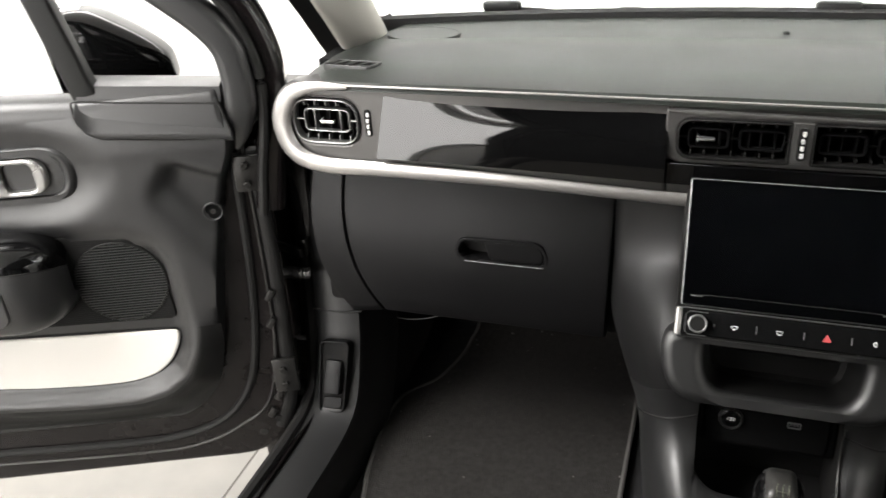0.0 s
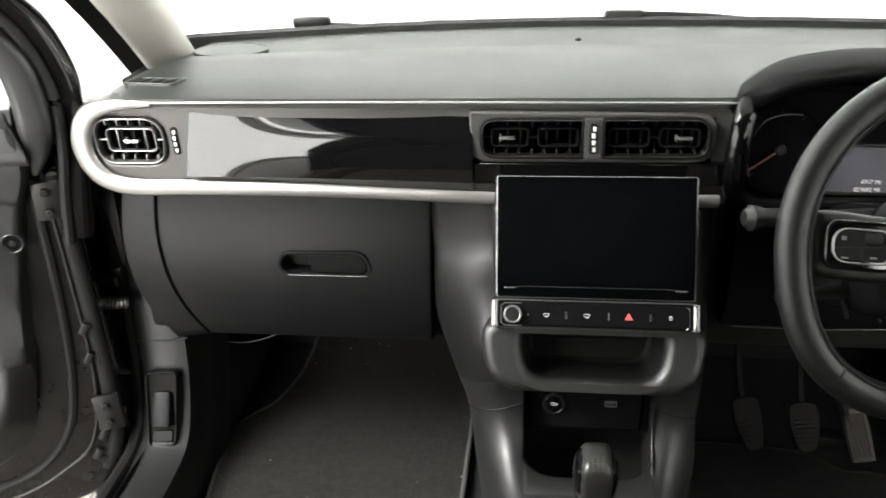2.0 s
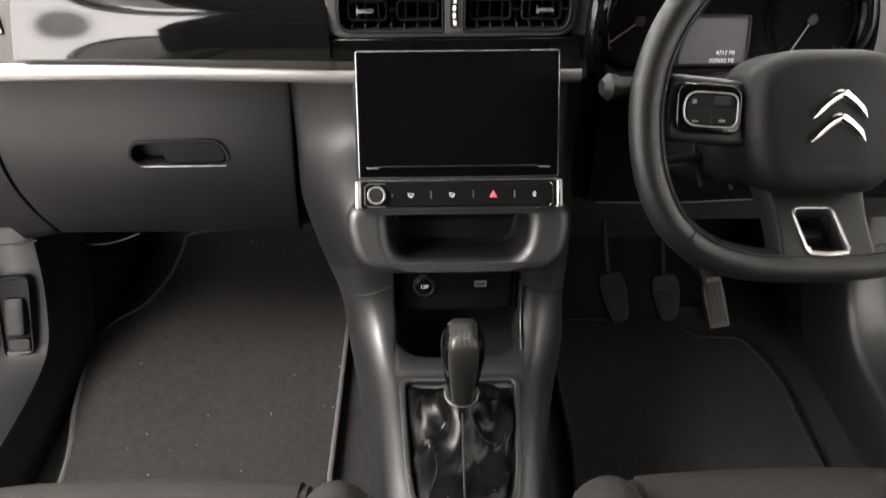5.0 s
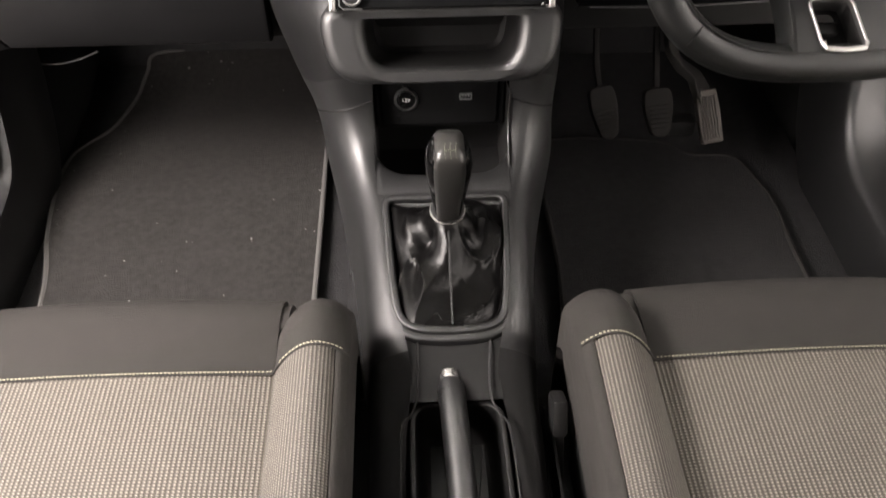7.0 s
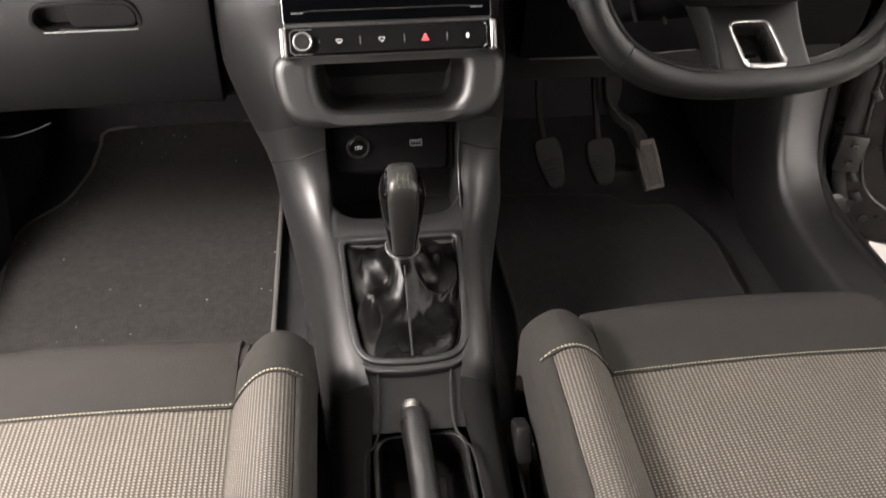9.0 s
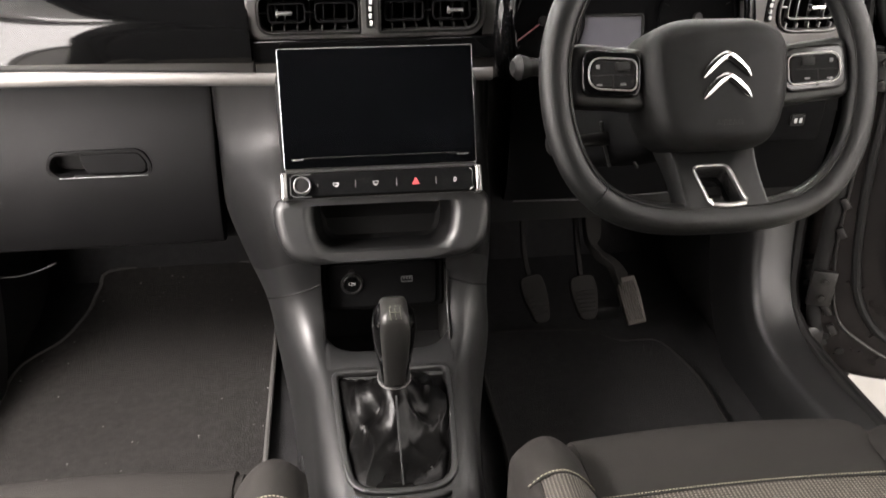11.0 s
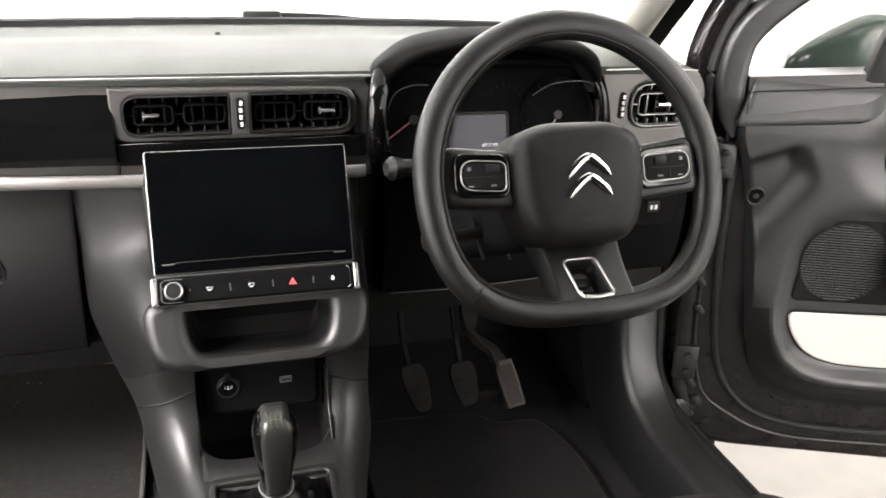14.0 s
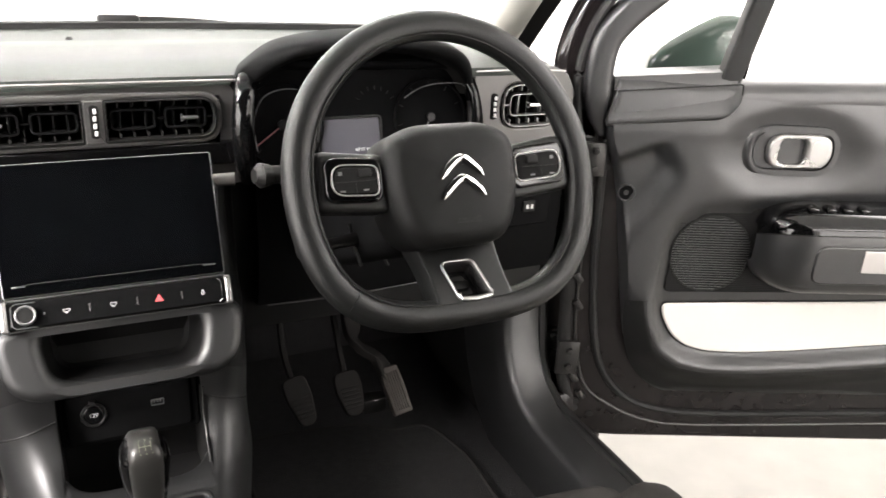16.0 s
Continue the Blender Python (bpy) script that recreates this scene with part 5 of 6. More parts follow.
# ---- pedals ----


def pedal(name, label, x, y, z, w, h, tilt, material, arm, ribs, lean=0):
    ob = thing(name, (x, y, z - h / 2), label, "pedal")
    M = facing((x, y, z), (0, -math.cos(radians(tilt)), math.sin(radians(tilt)))) @ Matrix.Rotation(radians(-lean), 4, "Z")
    lo = 0.46 if name == "accelerator_pedal" else 0.30
    o = rounded([(-w * lo, -h * 0.5), (w * lo, -h * 0.5), (w * 0.5, h * 0.1), (w * 0.44, h * 0.5), (-w * 0.44, h * 0.5), (-w * 0.5, h * 0.1)], w * (0.10 if lo > 0.4 else 0.27), 5)
    part("pad", slab(M, o, -0.012, 0.0, 0.003), material, ob, "worn ribbed pad")
    for i in range(ribs):
        if name == "accelerator_pedal":
            part("rib", rbox(M @ Matrix.Translation((w * (-0.30 + 0.6 * i / (ribs - 1)), -h * 0.02, 0.0008)), w * 0.07, h * 0.80, 0.003, 0.0006), PEDAL_METAL, ob)
        else:
            part("rib", rbox(M @ Matrix.Translation((0, h * (-0.32 + 0.09 * i), 0.0008)), w * 0.62, h * 0.035, 0.003, 0.0006), PEDAL_RUBBER, ob)
    part("arm", sweep(smooth([M @ Vector((0, h * 0.2, -0.012))] + arm, 5, False), rrect(0.032, 0.014, 0.003) if name == "accelerator_pedal" else rrect(0.010, 0.009, 0.003)), PEDAL_RUBBER, ob)


pedal("clutch_pedal", "black rubber clutch pedal with faint ribs", 0.272, 1.122, 0.470, 0.046, 0.086, 35, PEDAL_RUBBER, [Vector((0.262, 1.20, 0.53)), Vector((0.262, 1.26, 0.68))], 5, -12)
pedal("brake_pedal", "black rubber brake pedal with faint ribs", 0.363, 1.132, 0.460, 0.050, 0.080, 35, PEDAL_RUBBER, [Vector((0.360, 1.20, 0.53)), Vector((0.352, 1.26, 0.68))], 6, -6)
pedal("accelerator_pedal", "worn grey accelerator pedal with upright ribs", 0.452, 1.140, 0.443, 0.038, 0.088, 38, PEDAL_METAL, [Vector((0.428, 1.185, 0.488)), Vector((0.396, 1.190, 0.515)), Vector((0.384, 1.195, 0.55)), Vector((0.380, 1.22, 0.66))], 6, -9)
part("pedal_stop", rbox(Matrix.Translation((0.418, 1.17, 0.405)), 0.045, 0.03, 0.030, 0.006), RUBBER, car, "black rubber pedal stop")
part("under_dash_wire", sweep(smooth([(-0.715, 1.30, 0.478), (-0.69, 1.30, 0.474), (-0.64, 1.30, 0.471), (-0.60, 1.30, 0.480), (-0.565, 1.30, 0.494)], 5, False), circle(0.0016, 8)), KNOB_BAND, car, "thin grey wire under the dash")
# ---- floor mats ----


def floor_mat(name, outline, label, cloth, edging):
    ob = thing(name, (outline[0][0], outline[0][1], 0.29), label, "floor mat", "front floor mats")
    lp = smooth(outline, 5)

    def zz(p):
        return 0.292 + max(0, p[1] - 1.46) * 0.4 + 0.003 * noise.noise(Vector((p[0] * 6, p[1] * 6, 0)))

    c = sum((Vector(p) for p in lp), Vector((0, 0))) / len(lp)
    loops = [[Vector((p[0], p[1], zz(p) - 0.004)) for p in lp]]
    for s in (1.0, 0.98, 0.9, 0.75, 0.55, 0.35, 0.15):
        loops.append([Vector((c.x + (p[0] - c.x) * s, c.y + (p[1] - c.y) * s, zz((c.x + (p[0] - c.x) * s, c.y + (p[1] - c.y) * s)) + 0.008)) for p in lp])
    part("mat_body", loft(loops), cloth, ob, "dark carpet mat with lint")
    part("bound_edge", sweep([Vector((p[0], p[1], zz(p) + 0.005)) for p in lp], circle(0.005, 8), closed=True), edging, ob, "stitched dark edging")


# one binding in two tones: lit on the passenger side, shaded on the driver's
MAT_EDGE = mat("lit_mat_binding", (0.055, 0.053, 0.051), 0.85, grain=(600, 0.6), spec=0.08)
CARPET_EDGE = mat("shaded_mat_binding", (0.012, 0.0113, 0.0107), 0.9, grain=(600, 0.6), spec=0.05)
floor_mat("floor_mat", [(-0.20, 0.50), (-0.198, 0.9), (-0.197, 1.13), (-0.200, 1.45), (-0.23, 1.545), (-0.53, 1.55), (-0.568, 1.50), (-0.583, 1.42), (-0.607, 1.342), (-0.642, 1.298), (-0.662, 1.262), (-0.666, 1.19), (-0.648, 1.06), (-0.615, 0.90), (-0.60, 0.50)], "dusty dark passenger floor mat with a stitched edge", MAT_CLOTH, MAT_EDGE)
floor_mat("floor_mat", [(0.19, 0.50), (0.19, 0.95), (0.19, 1.22), (0.22, 1.268), (0.32, 1.270), (0.42, 1.255), (0.455, 1.226), (0.48, 1.213), (0.538, 1.209), (0.560, 1.175), (0.580, 1.09), (0.577, 0.99), (0.577, 0.91), (0.58, 0.50)], "driver's floor mat, darkened for shade, with a stitched edge", MAT_DRIVER, CARPET_EDGE)

# ---- front seats ----


def front_seat(k, cx, label):
    ob = thing("front_seat", (cx, 0.35, 0.30), label, "car seat", "front seats")

    def surf(x, y):
        """Height of the cushion at x (from its middle) and y."""
        a = abs(x)
        z = 0.572 + 0.006 * math.cos(a / 0.17 * 1.5)
        if a > 0.172:
            t = min(1, (a - 0.172) / 0.085)
            z = 0.556 + 0.064 * math.sin(math.pi * min(1.0, t * 0.76 + 0.06)) ** 0.85
        z -= 0.055 * max(0, (0.42 - y)) * 0.6
        if x * k > 0.172:
            z -= 0.030 * min(1, (x * k - 0.172) / 0.05)
        return z

    def strip(name, x0, x1, y0, y1, material, rows, cols, front=False, puff=0.006):
        loops = []
        for i in range(rows + 1):
            y = y0 + (y1 - y0) * i / rows
            row = []
            for j in range(cols + 1):
                x = x0 + (x1 - x0) * j / cols
                s = math.sin(math.pi * j / cols)
                z = surf(x, y) + puff * (s ** 0.5 - 1)
                row.append(Vector((cx + x, y, z)))
            e0, e1 = row[0] + Vector((0, 0, -0.075)), row[-1] + Vector((0, 0, -0.075))
            loops.append([e0] + row + [e1])
        if front:
            for ang in (20, 40, 60, 80, 95):
                a = radians(ang)
                loops.append([Vector((p.x, y1 + 0.055 * math.sin(a), p.z - 0.055 * (1 - math.cos(a)))) for p in loops[rows]])
            last = loops[-1]
            loops.append([Vector((p.x, y1 + 0.045, 0.38)) for p in last])
        cloth = part(name, loft(loops, closed=False), material, ob, {"WEAVE": "pale woven cloth", "DARK": "plain dark cloth"}["DARK" if material == CLOTH_DARK else "WEAVE"], 60)
        # lengths along the cloth, for the weave
        flat = []
        for lp in loops:
            run = 0.0
            for i, p in enumerate(lp):
                run += (p - lp[i - 1]).length if i else 0.0
                flat.append((run, p.y))
        lay = cloth.data.uv_layers.new(name="cloth")
        for lo in cloth.data.loops:
            lay.data[lo.index].uv = flat[lo.vertex_index]
        return cloth

    yf = 0.640
    ys = 0.565
    strip("centre_cushion", -0.1732, 0.1732, 0.05, ys, WEAVE, 10, 14)
    strip("front_panel", -0.1732, 0.1732, ys, yf, CLOTH_DARK, 4, 14, True)
    part("front_core", loft([[Vector((cx + x, yf - 0.005 + 0.055 * math.sin(a), 0.566 - 0.055 * (1 - math.cos(a)))) for a in np.linspace(-0.5, 1.65, 10)] + [Vector((cx + x, yf - 0.03, 0.42))] for x in (-0.182, -0.178, 0.178, 0.182)]), CLOTH_DARK, ob)
    for s in (-1, 1):
        a, b = sorted((s * 0.1738, s * 0.253))
        c, d = sorted((s * 0.1738, s * 0.241))
        strip("bolster", c, d, 0.05, ys + 0.003, SIDE_WEAVE, 10, 10, False, 0.005)
        c, d = sorted((s * 0.2405, s * 0.253))
        strip("bolster_edge", c, d, 0.05, ys + 0.003, CLOTH_DARK, 10, 4, False, 0.003)
        strip("bolster_front", a, b, ys + 0.003, yf - 0.042, CLOTH_DARK, 4, 10, True, 0.006)
        part("bolster_side", loft([[Vector((cx + s * w, y, z)) for w, z in ((0.2522, 0.566 - (0.03 if s == k else 0.0)), (0.2540, 0.545 - (0.03 if s == k else 0.0)), (0.249, 0.49), (0.232, 0.40))] for y in (0.05, 0.35, 0.57, 0.632)], closed=False), CLOTH_DARK, ob)
    # seam thread
    seam = []
    pts = [Vector((cx + x, ys + 0.001, surf(x, ys) + 0.0015)) for x in np.linspace(-0.252, 0.252, 130)]
    for i in range(0, 128, 1):
        p, q = pts[i], pts[i + 1]
        if abs(abs(p.x - cx) - 0.174) < 0.004:
            continue
        seam.append(sweep([p, p.lerp(q, 0.60)], circle(0.00055, 5)))
    part("stitching", join(*seam), THREAD, ob, "pale stitched seam")
    part("seam_piping", sweep([p + Vector((0, -0.0022, -0.0012)) for p in pts], circle(0.0012, 6)), CLOTH_DARK, ob)
    part("seat_base", flat_box(cx - 0.24, cx + 0.24, 0.08, 0.58, 0.33, 0.46, 0.02), PLASTIC_DARK, ob, "black plastic seat base")
    for s in (-0.2, 0.2):
        part("rail", flat_box(cx + s - 0.02, cx + s + 0.02, 0.02, 0.62, 0.295, 0.345, 0.004), STEEL, ob)
    bl = []
    for t, w, y in ((0, 0.25, 0.06), (0.2, 0.26, 0.03), (0.5, 0.255, -0.04), (0.8, 0.235, -0.13), (0.95, 0.20, -0.17), (1.0, 0.15, -0.185)):
        z = 0.55 + 0.60 * t
        bl.append([Vector((cx + w * a, y + b * (1 if t < 0.9 else 0.6), z)) for a, b in ((-1, -0.02), (-0.96, 0.05), (-0.7, 0.045), (-0.4, 0.01), (0.4, 0.01), (0.7, 0.045), (0.96, 0.05), (1, -0.02), (0.9, -0.09), (-0.9, -0.09))])
    # out of view; dull black in place of woven cloth keeps reflections dark
    part("backrest", loft(bl), DULL, ob, "unseen backrest, blackened for dark reflections", 60)


front_seat(-1, -0.362, "passenger seat in dark cloth with pale woven centre and stitched seam")
front_seat(1, 0.376, "driver seat in dark cloth with pale woven centre and stitched seam")

buckle = thing("seat_belt_buckle", (0.120, 0.53, 0.40), "black seat belt buckle between driver seat and console", "buckle")
part("side_cover", loft([[Vector((x, y, z)) for y, z in ((0.20, 0.40), (0.60, 0.40), (0.605, 0.43), (0.55, 0.452), (0.20, 0.452))] for x in (0.1065, 0.1095)]), PLASTIC_DARK, buckle, "thin black side cover")
part("stalk", rbox(Matrix.Translation((0.1145, 0.55, 0.43)) @ Matrix.Rotation(radians(-30), 4, "X"), 0.012, 0.026, 0.07, 0.004), RUBBER, buckle)
part("buckle_body", rbox(Matrix.Translation((0.1145, 0.57, 0.468)) @ Matrix.Rotation(radians(-30), 4, "X"), 0.018, 0.034, 0.045, 0.005), PLASTIC_DARK, buckle)

# ---- front doors ----


def away(poly, u, z):
    """Distance from a point to a polygon's edge, negative inside."""
    best, inside = 9.0, False
    n = len(poly)
    for i in range(n):
        (ax, ay), (bx, by) = poly[i], poly[(i + 1) % n]
        dx, dy = bx - ax, by - ay
        t = max(0, min(1, ((u - ax) * dx + (z - ay) * dy) / (dx * dx + dy * dy)))
        best = min(best, math.hypot(u - ax - t * dx, z - ay - t * dy))
        if (ay > z) != (by > z) and u < (bx - ax) * (z - ay) / (by - ay) + ax:
            inside = not inside
    return -best if inside else best


def below(a, b, u, z):
    """Signed distance from a line, positive on its right-hand side."""
    dx, dz = b[0] - a[0], b[1] - a[1]
    return ((u - a[0]) * dz - (z - a[1]) * dx) / math.hypot(dx, dz)


FIELD = [(0.106, 0.605), (0.111, 0.578), (0.132, 0.537), (0.163, 0.514), (0.208, 0.503), (0.273, 0.502), (0.369, 0.508), (0.545, 0.526), (1.1, 0.58), (1.1, 0.84), (0.305, 0.803), (0.148, 0.782), (0.116, 0.762), (0.104, 0.736), (0.100, 0.671)]


def mould(u, z):
    """Soft relief of the door trim: corner hollow, dish round the handle, rising lip under the insert."""
    d = -0.020 * step(-0.002, 0.020, below((-0.08, 0.852), (0.064, 0.914), u, z)) * step(0.0, 0.024, below((0.060, 0.92), (0.094, 0.872), u, z)) * step(-0.036, 0.022, below((0.094, 0.880), (-0.03, 0.690), u, z))
    d += -0.011 * (1 - step(0.50, 1.0, math.hypot((u - 0.284) / 0.150, (z - 0.898) / 0.088)))
    e = away(FIELD, u, z)
    low = 1 - step(0.55, 0.66, z)
    if e <= 0:
        return d - 0.010
    lip = -0.008 + 0.022 * step(0.0, 0.026, e) - 0.036 * step(0.026, 0.10, e)
    side = -0.006 + 0.008 * step(0.0, 0.020, e)
    return d + low * lip + (1 - low) * side


def front_door(k, ox, oy, oz, deg, label):
    A = radians(deg)
    M = Matrix.Translation((ox, oy, oz)) @ Matrix(((k * math.cos(A), 0, -k * math.sin(A)), (-math.sin(A), 0, -math.cos(A)), (0, 1, 0))).to_4x4()
    # x: along the door from its hinges, y: world height, z: towards the cabin
    shell = rounded([(-0.040, 0.290), (0.98, 0.290), (1.02, 0.45), (1.02, 0.98), (0.20, 0.985), (-0.05, 0.98), (-0.055, 0.7)], [0.11, 0.05, 0.05, 0.01, 0.01, 0.01, 0.05], 8)
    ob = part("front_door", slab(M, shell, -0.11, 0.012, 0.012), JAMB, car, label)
    part("flange_bead", sweep([M @ Vector((u, z, 0.0125)) for u, z in [tuple(p) for p in smooth([(-0.046, 0.94), (-0.044, 0.66), (-0.036, 0.52), (-0.008, 0.415), (0.047, 0.368), (0.124, 0.334), (0.238, 0.324), (0.6, 0.335), (0.96, 0.345)], 6, False)]], circle(0.0030, 8)), STEEL, ob, "thin bright edge of the door seal")
    part("inner_seal", sweep([M @ Vector((u, z, 0.0135)) for u, z in [tuple(p) for p in smooth([(-0.030, 0.90), (-0.022, 0.70), (-0.006, 0.55), (0.020, 0.455), (0.070, 0.392), (0.14, 0.362), (0.26, 0.352), (0.6, 0.362), (0.96, 0.372)], 6, False)]], circle(0.0075, 8)), RUBBER, ob, "black rubber door seal")
    # strip added over the flat jamb so the front edge reads dark
    part("edge_dark_strip", sweep([M @ Vector((u, z, 0.006)) for u, z in [tuple(p) for p in smooth([(-0.058, 0.90), (-0.058, 0.66), (-0.054, 0.50), (-0.044, 0.41), (-0.020, 0.352)], 6, False)]], circle(0.014, 10, 0.009), up=M.to_3x3() @ Vector((0, 0, 1))), RUBBER, ob, "black strip added to darken the door's front edge")
    for z, h in ((0.865, 0.060), (0.475, 0.070)):
        br = part("hinge_leaf", rbox(M @ Matrix.Translation((-0.048, z, 0.020)), 0.042, h, 0.010, 0.003), STEEL, ob, "dark steel hinge leaf")
        for dz in (-0.016, 0.016):
            part("bolt", slab(M @ Matrix.Translation((-0.046, z + dz, 0.025)), oval(0.013, 0.013, 6), 0.0, 0.007, 0.0015), STEEL, br)
    for u, z in ((-0.040, 0.585), (-0.046, 0.640), (-0.030, 0.430), (-0.012, 0.392)):
        part("clip", rbox(M @ Matrix.Translation((u, z, 0.018)) @ Matrix.Rotation(radians(35), 4, "Z"), 0.012, 0.022, 0.008, 0.002), STEEL, ob)
    for u, z in ((-0.020, 0.372), (0.012, 0.345)):
        part("drain_plug", slab(M @ Matrix.Translation((u, z, 0.012)), oval(0.016, 0.014, 16), 0.0, 0.0025, 0.001), RUBBER, ob)
    # trim panel, moulded: rows from bottom to top of (u start, z, depth)
    rows = [(0.210, 0.394, 0.012), (0.165, 0.398, 0.030), (0.128, 0.410, 0.038), (0.096, 0.436, 0.041), (0.072, 0.478, 0.043), (0.055, 0.53, 0.044), (0.042, 0.59, 0.045), (0.026, 0.68, 0.048), (0.008, 0.78, 0.05), (-0.012, 0.86, 0.05), (-0.030, 0.905, 0.05), (-0.036, 0.93, 0.05), (-0.036, 0.97, 0.045), (-0.03, 1.002, 0.035), (-0.03, 1.008, 0.01)]
    loops = []
    fine = smooth(rows, 6, False)
    for r in fine:
        u0, z, d = r
        me = mould(u0 + 0.006, z)
        row = [Vector((u0 - 0.006, z, 0.0)), Vector((u0, z, (d + me) * 0.5)), Vector((u0 + 0.004, z, (d + me) * 0.9))]
        for t in np.linspace(0.018, 1, 70):
            u = u0 + (0.98 - u0) * t ** 1.25
            row.append(Vector((u, z, d + mould(u, z))))
        loops.append([M @ p for p in row])
    part("trim_panel", loft(loops, closed=False), DOOR_TRIM, ob, "dark grey moulded door trim", 60)
    # black lower trim between the lip and the panel's edge
    lip_c = smooth([(0.078, 0.615), (0.083, 0.585), (0.094, 0.548), (0.114, 0.514), (0.148, 0.487), (0.196, 0.475), (0.278, 0.474), (0.376, 0.480), (0.558, 0.497), (0.975, 0.545)], 5, False)
    edge_c = smooth([(0.037, 0.612), (0.040, 0.575), (0.052, 0.520), (0.072, 0.470), (0.104, 0.432), (0.150, 0.411), (0.230, 0.4035), (0.376, 0.404), (0.558, 0.408), (0.975, 0.415)], 5, False)
    low_rows = []
    for v in np.linspace(0, 1, 9):
        row = []
        for a, b in zip(lip_c, edge_c):
            q = a.lerp(b, v)
            base_d = float(np.interp(q.y, (0.394, 0.41, 0.436, 0.478, 0.53, 0.59, 0.68), (0.012, 0.038, 0.041, 0.043, 0.044, 0.045, 0.048)))
            row.append(M @ Vector((q.x, q.y, base_d + mould(q.x, q.y) + (0.0022 if v > 0 else -0.002))))
        low_rows.append(row)
    part("lower_trim", loft(low_rows, closed=False), PLASTIC_DARK, ob, "black lower door trim", 60)
    # screw in the hollow corner
    SM = M @ Matrix.Translation((0.014, 0.811, 0.0500 + mould(0.014, 0.811)))
    part("trim_screw", ring(SM, oval(0.032, 0.032, 24), oval(0.026, 0.026, 24), -0.004, 0.0030, 0.0015), DOOR_TRIM, ob)
    part("screw_head", slab(SM, oval(0.027, 0.027, 20), -0.006, 0.0004, 0.0004), MATT_SHADE, ob)
    part("screw_core", slab(SM, oval(0.009, 0.009, 16), -0.003, 0.0016, 0.0006), STEEL, ob)
    # corner panel under the quarter window, its upper ledge and the sill above
    cp = rounded([(-0.042, 0.9335), (0.152, 0.952), (0.176, 0.975), (0.174, 1.008), (-0.030, 0.988)], [0.003, 0.030, 0.022, 0.004, 0.004], 6)
    cols = [(0.0, 0.0)] + [(0.0, 1.0)] + [(t, 1.0) for t in np.linspace(0.02, 1, 22)] + [(1.0, 0.0)]
    cpl = []
    for v in (-0.04, 0.0, 0.05, 0.2, 0.4, 0.6, 0.8, 0.95, 1.0):
        row = []
        for t, on in cols:
            u = -0.042 + 0.217 * t
            zb = 0.9345 + 0.0954 * (u + 0.042) + (0.030 - math.sqrt(max(0.0, 0.030 ** 2 - max(0.0, u - 0.146) ** 2)))
            zt = 0.9875 + 0.098 * (u + 0.03)
            w = max(0.0, v)
            row.append(M @ Vector((u + 0.012 * w * (1 - t), zb + (zt - zb) * w, 0.035 if v < 0 or not on else 0.0530 + 0.0020 * min(1, w / 0.05) - 0.0210 * w ** 1.2)))
        cpl.append(row)
    part("corner_panel", loft(cpl, closed=False), DOOR_TRIM, ob, "smooth corner panel", 50)
    part("panel_seam", sweep([M @ Vector((p[0], p[1], 0.0505)) for p in inset(cp, -0.0012)], circle(0.0014, 6), closed=True), RUBBER, ob)
    part("corner_ledge", loft([[M @ Vector((u, z + 0.088 * (u + 0.03), d)) for z, d in ((0.984, 0.030), (0.9885, 0.0365), (0.996, 0.0345), (1.001, 0.032), (1.008, 0.029), (1.010, 0.018), (1.010, -0.02))] for u in np.linspace(-0.032, 0.171, 9)], closed=False), DOOR_TRIM, ob, "sloping ledge under the quarter window")
    # window frame: leading curve, dividing bar, quarter opening
    fr = smooth([(-0.040, 0.908), (-0.053, 0.940), (-0.060, 0.985), (-0.060, 1.030), (-0.052, 1.070), (-0.024, 1.108), (0.022, 1.150), (0.09, 1.204), (0.22, 1.29), (0.42, 1.38), (0.65, 1.42)], 5, False)
    part("window_frame", sweep([M @ Vector((p.x, p.y, 0.024)) for p in fr], rrect(0.046, 0.048, 0.014), up=M.to_3x3() @ Vector((0, 0, 1)), scales=[min(1.0, 0.12 + 0.10 * i) for i in range(len(fr))]), DOOR_TRIM, ob, "dark inner window frame", 60)
    part("frame_seam", sweep([M @ Vector((p.x - 0.0235, p.y + 0.004, 0.030)) for p in fr[6:]], circle(0.0022, 6)), RUBBER, ob)
    fo = smooth([(-0.072, 0.80), (-0.084, 0.88), (-0.096, 0.94), (-0.102, 1.0), (-0.098, 1.05), (-0.075, 1.115), (-0.030, 1.172), (0.045, 1.238), (0.20, 1.345), (0.40, 1.435), (0.65, 1.475)], 5, False)
    part("outer_frame", sweep([M @ Vector((p.x, p.y, -0.006)) for p in fo], rrect(0.046, 0.060, 0.016), up=M.to_3x3() @ Vector((0, 0, 1))), PAINT, ob, "glossy painted outer window frame", 60)
    part("outer_seal", sweep([M @ Vector((p.x + 0.010, p.y - 0.004, 0.028)) for p in fo], circle(0.008, 8)), RUBBER, ob, "black rubber frame seal")
    bar = [(0.160, 1.010), (0.190, 1.143), (0.226, 1.30), (0.25, 1.38)]
    part("dividing_bar", sweep([M @ Vector((u, z, 0.020)) for u, z in bar], rrect(0.036, 0.030, 0.006), up=M.to_3x3() @ Vector((0, 0, 1))), PLASTIC_DARK, ob, "black bar behind the quarter window")
    part("belt_seal", sweep([M @ Vector((u, z, 0.010)) for u, z in ((0.17, 0.990), (0.4, 1.002), (0.98, 1.030))], circle(0.010, 8)), RUBBER, ob)
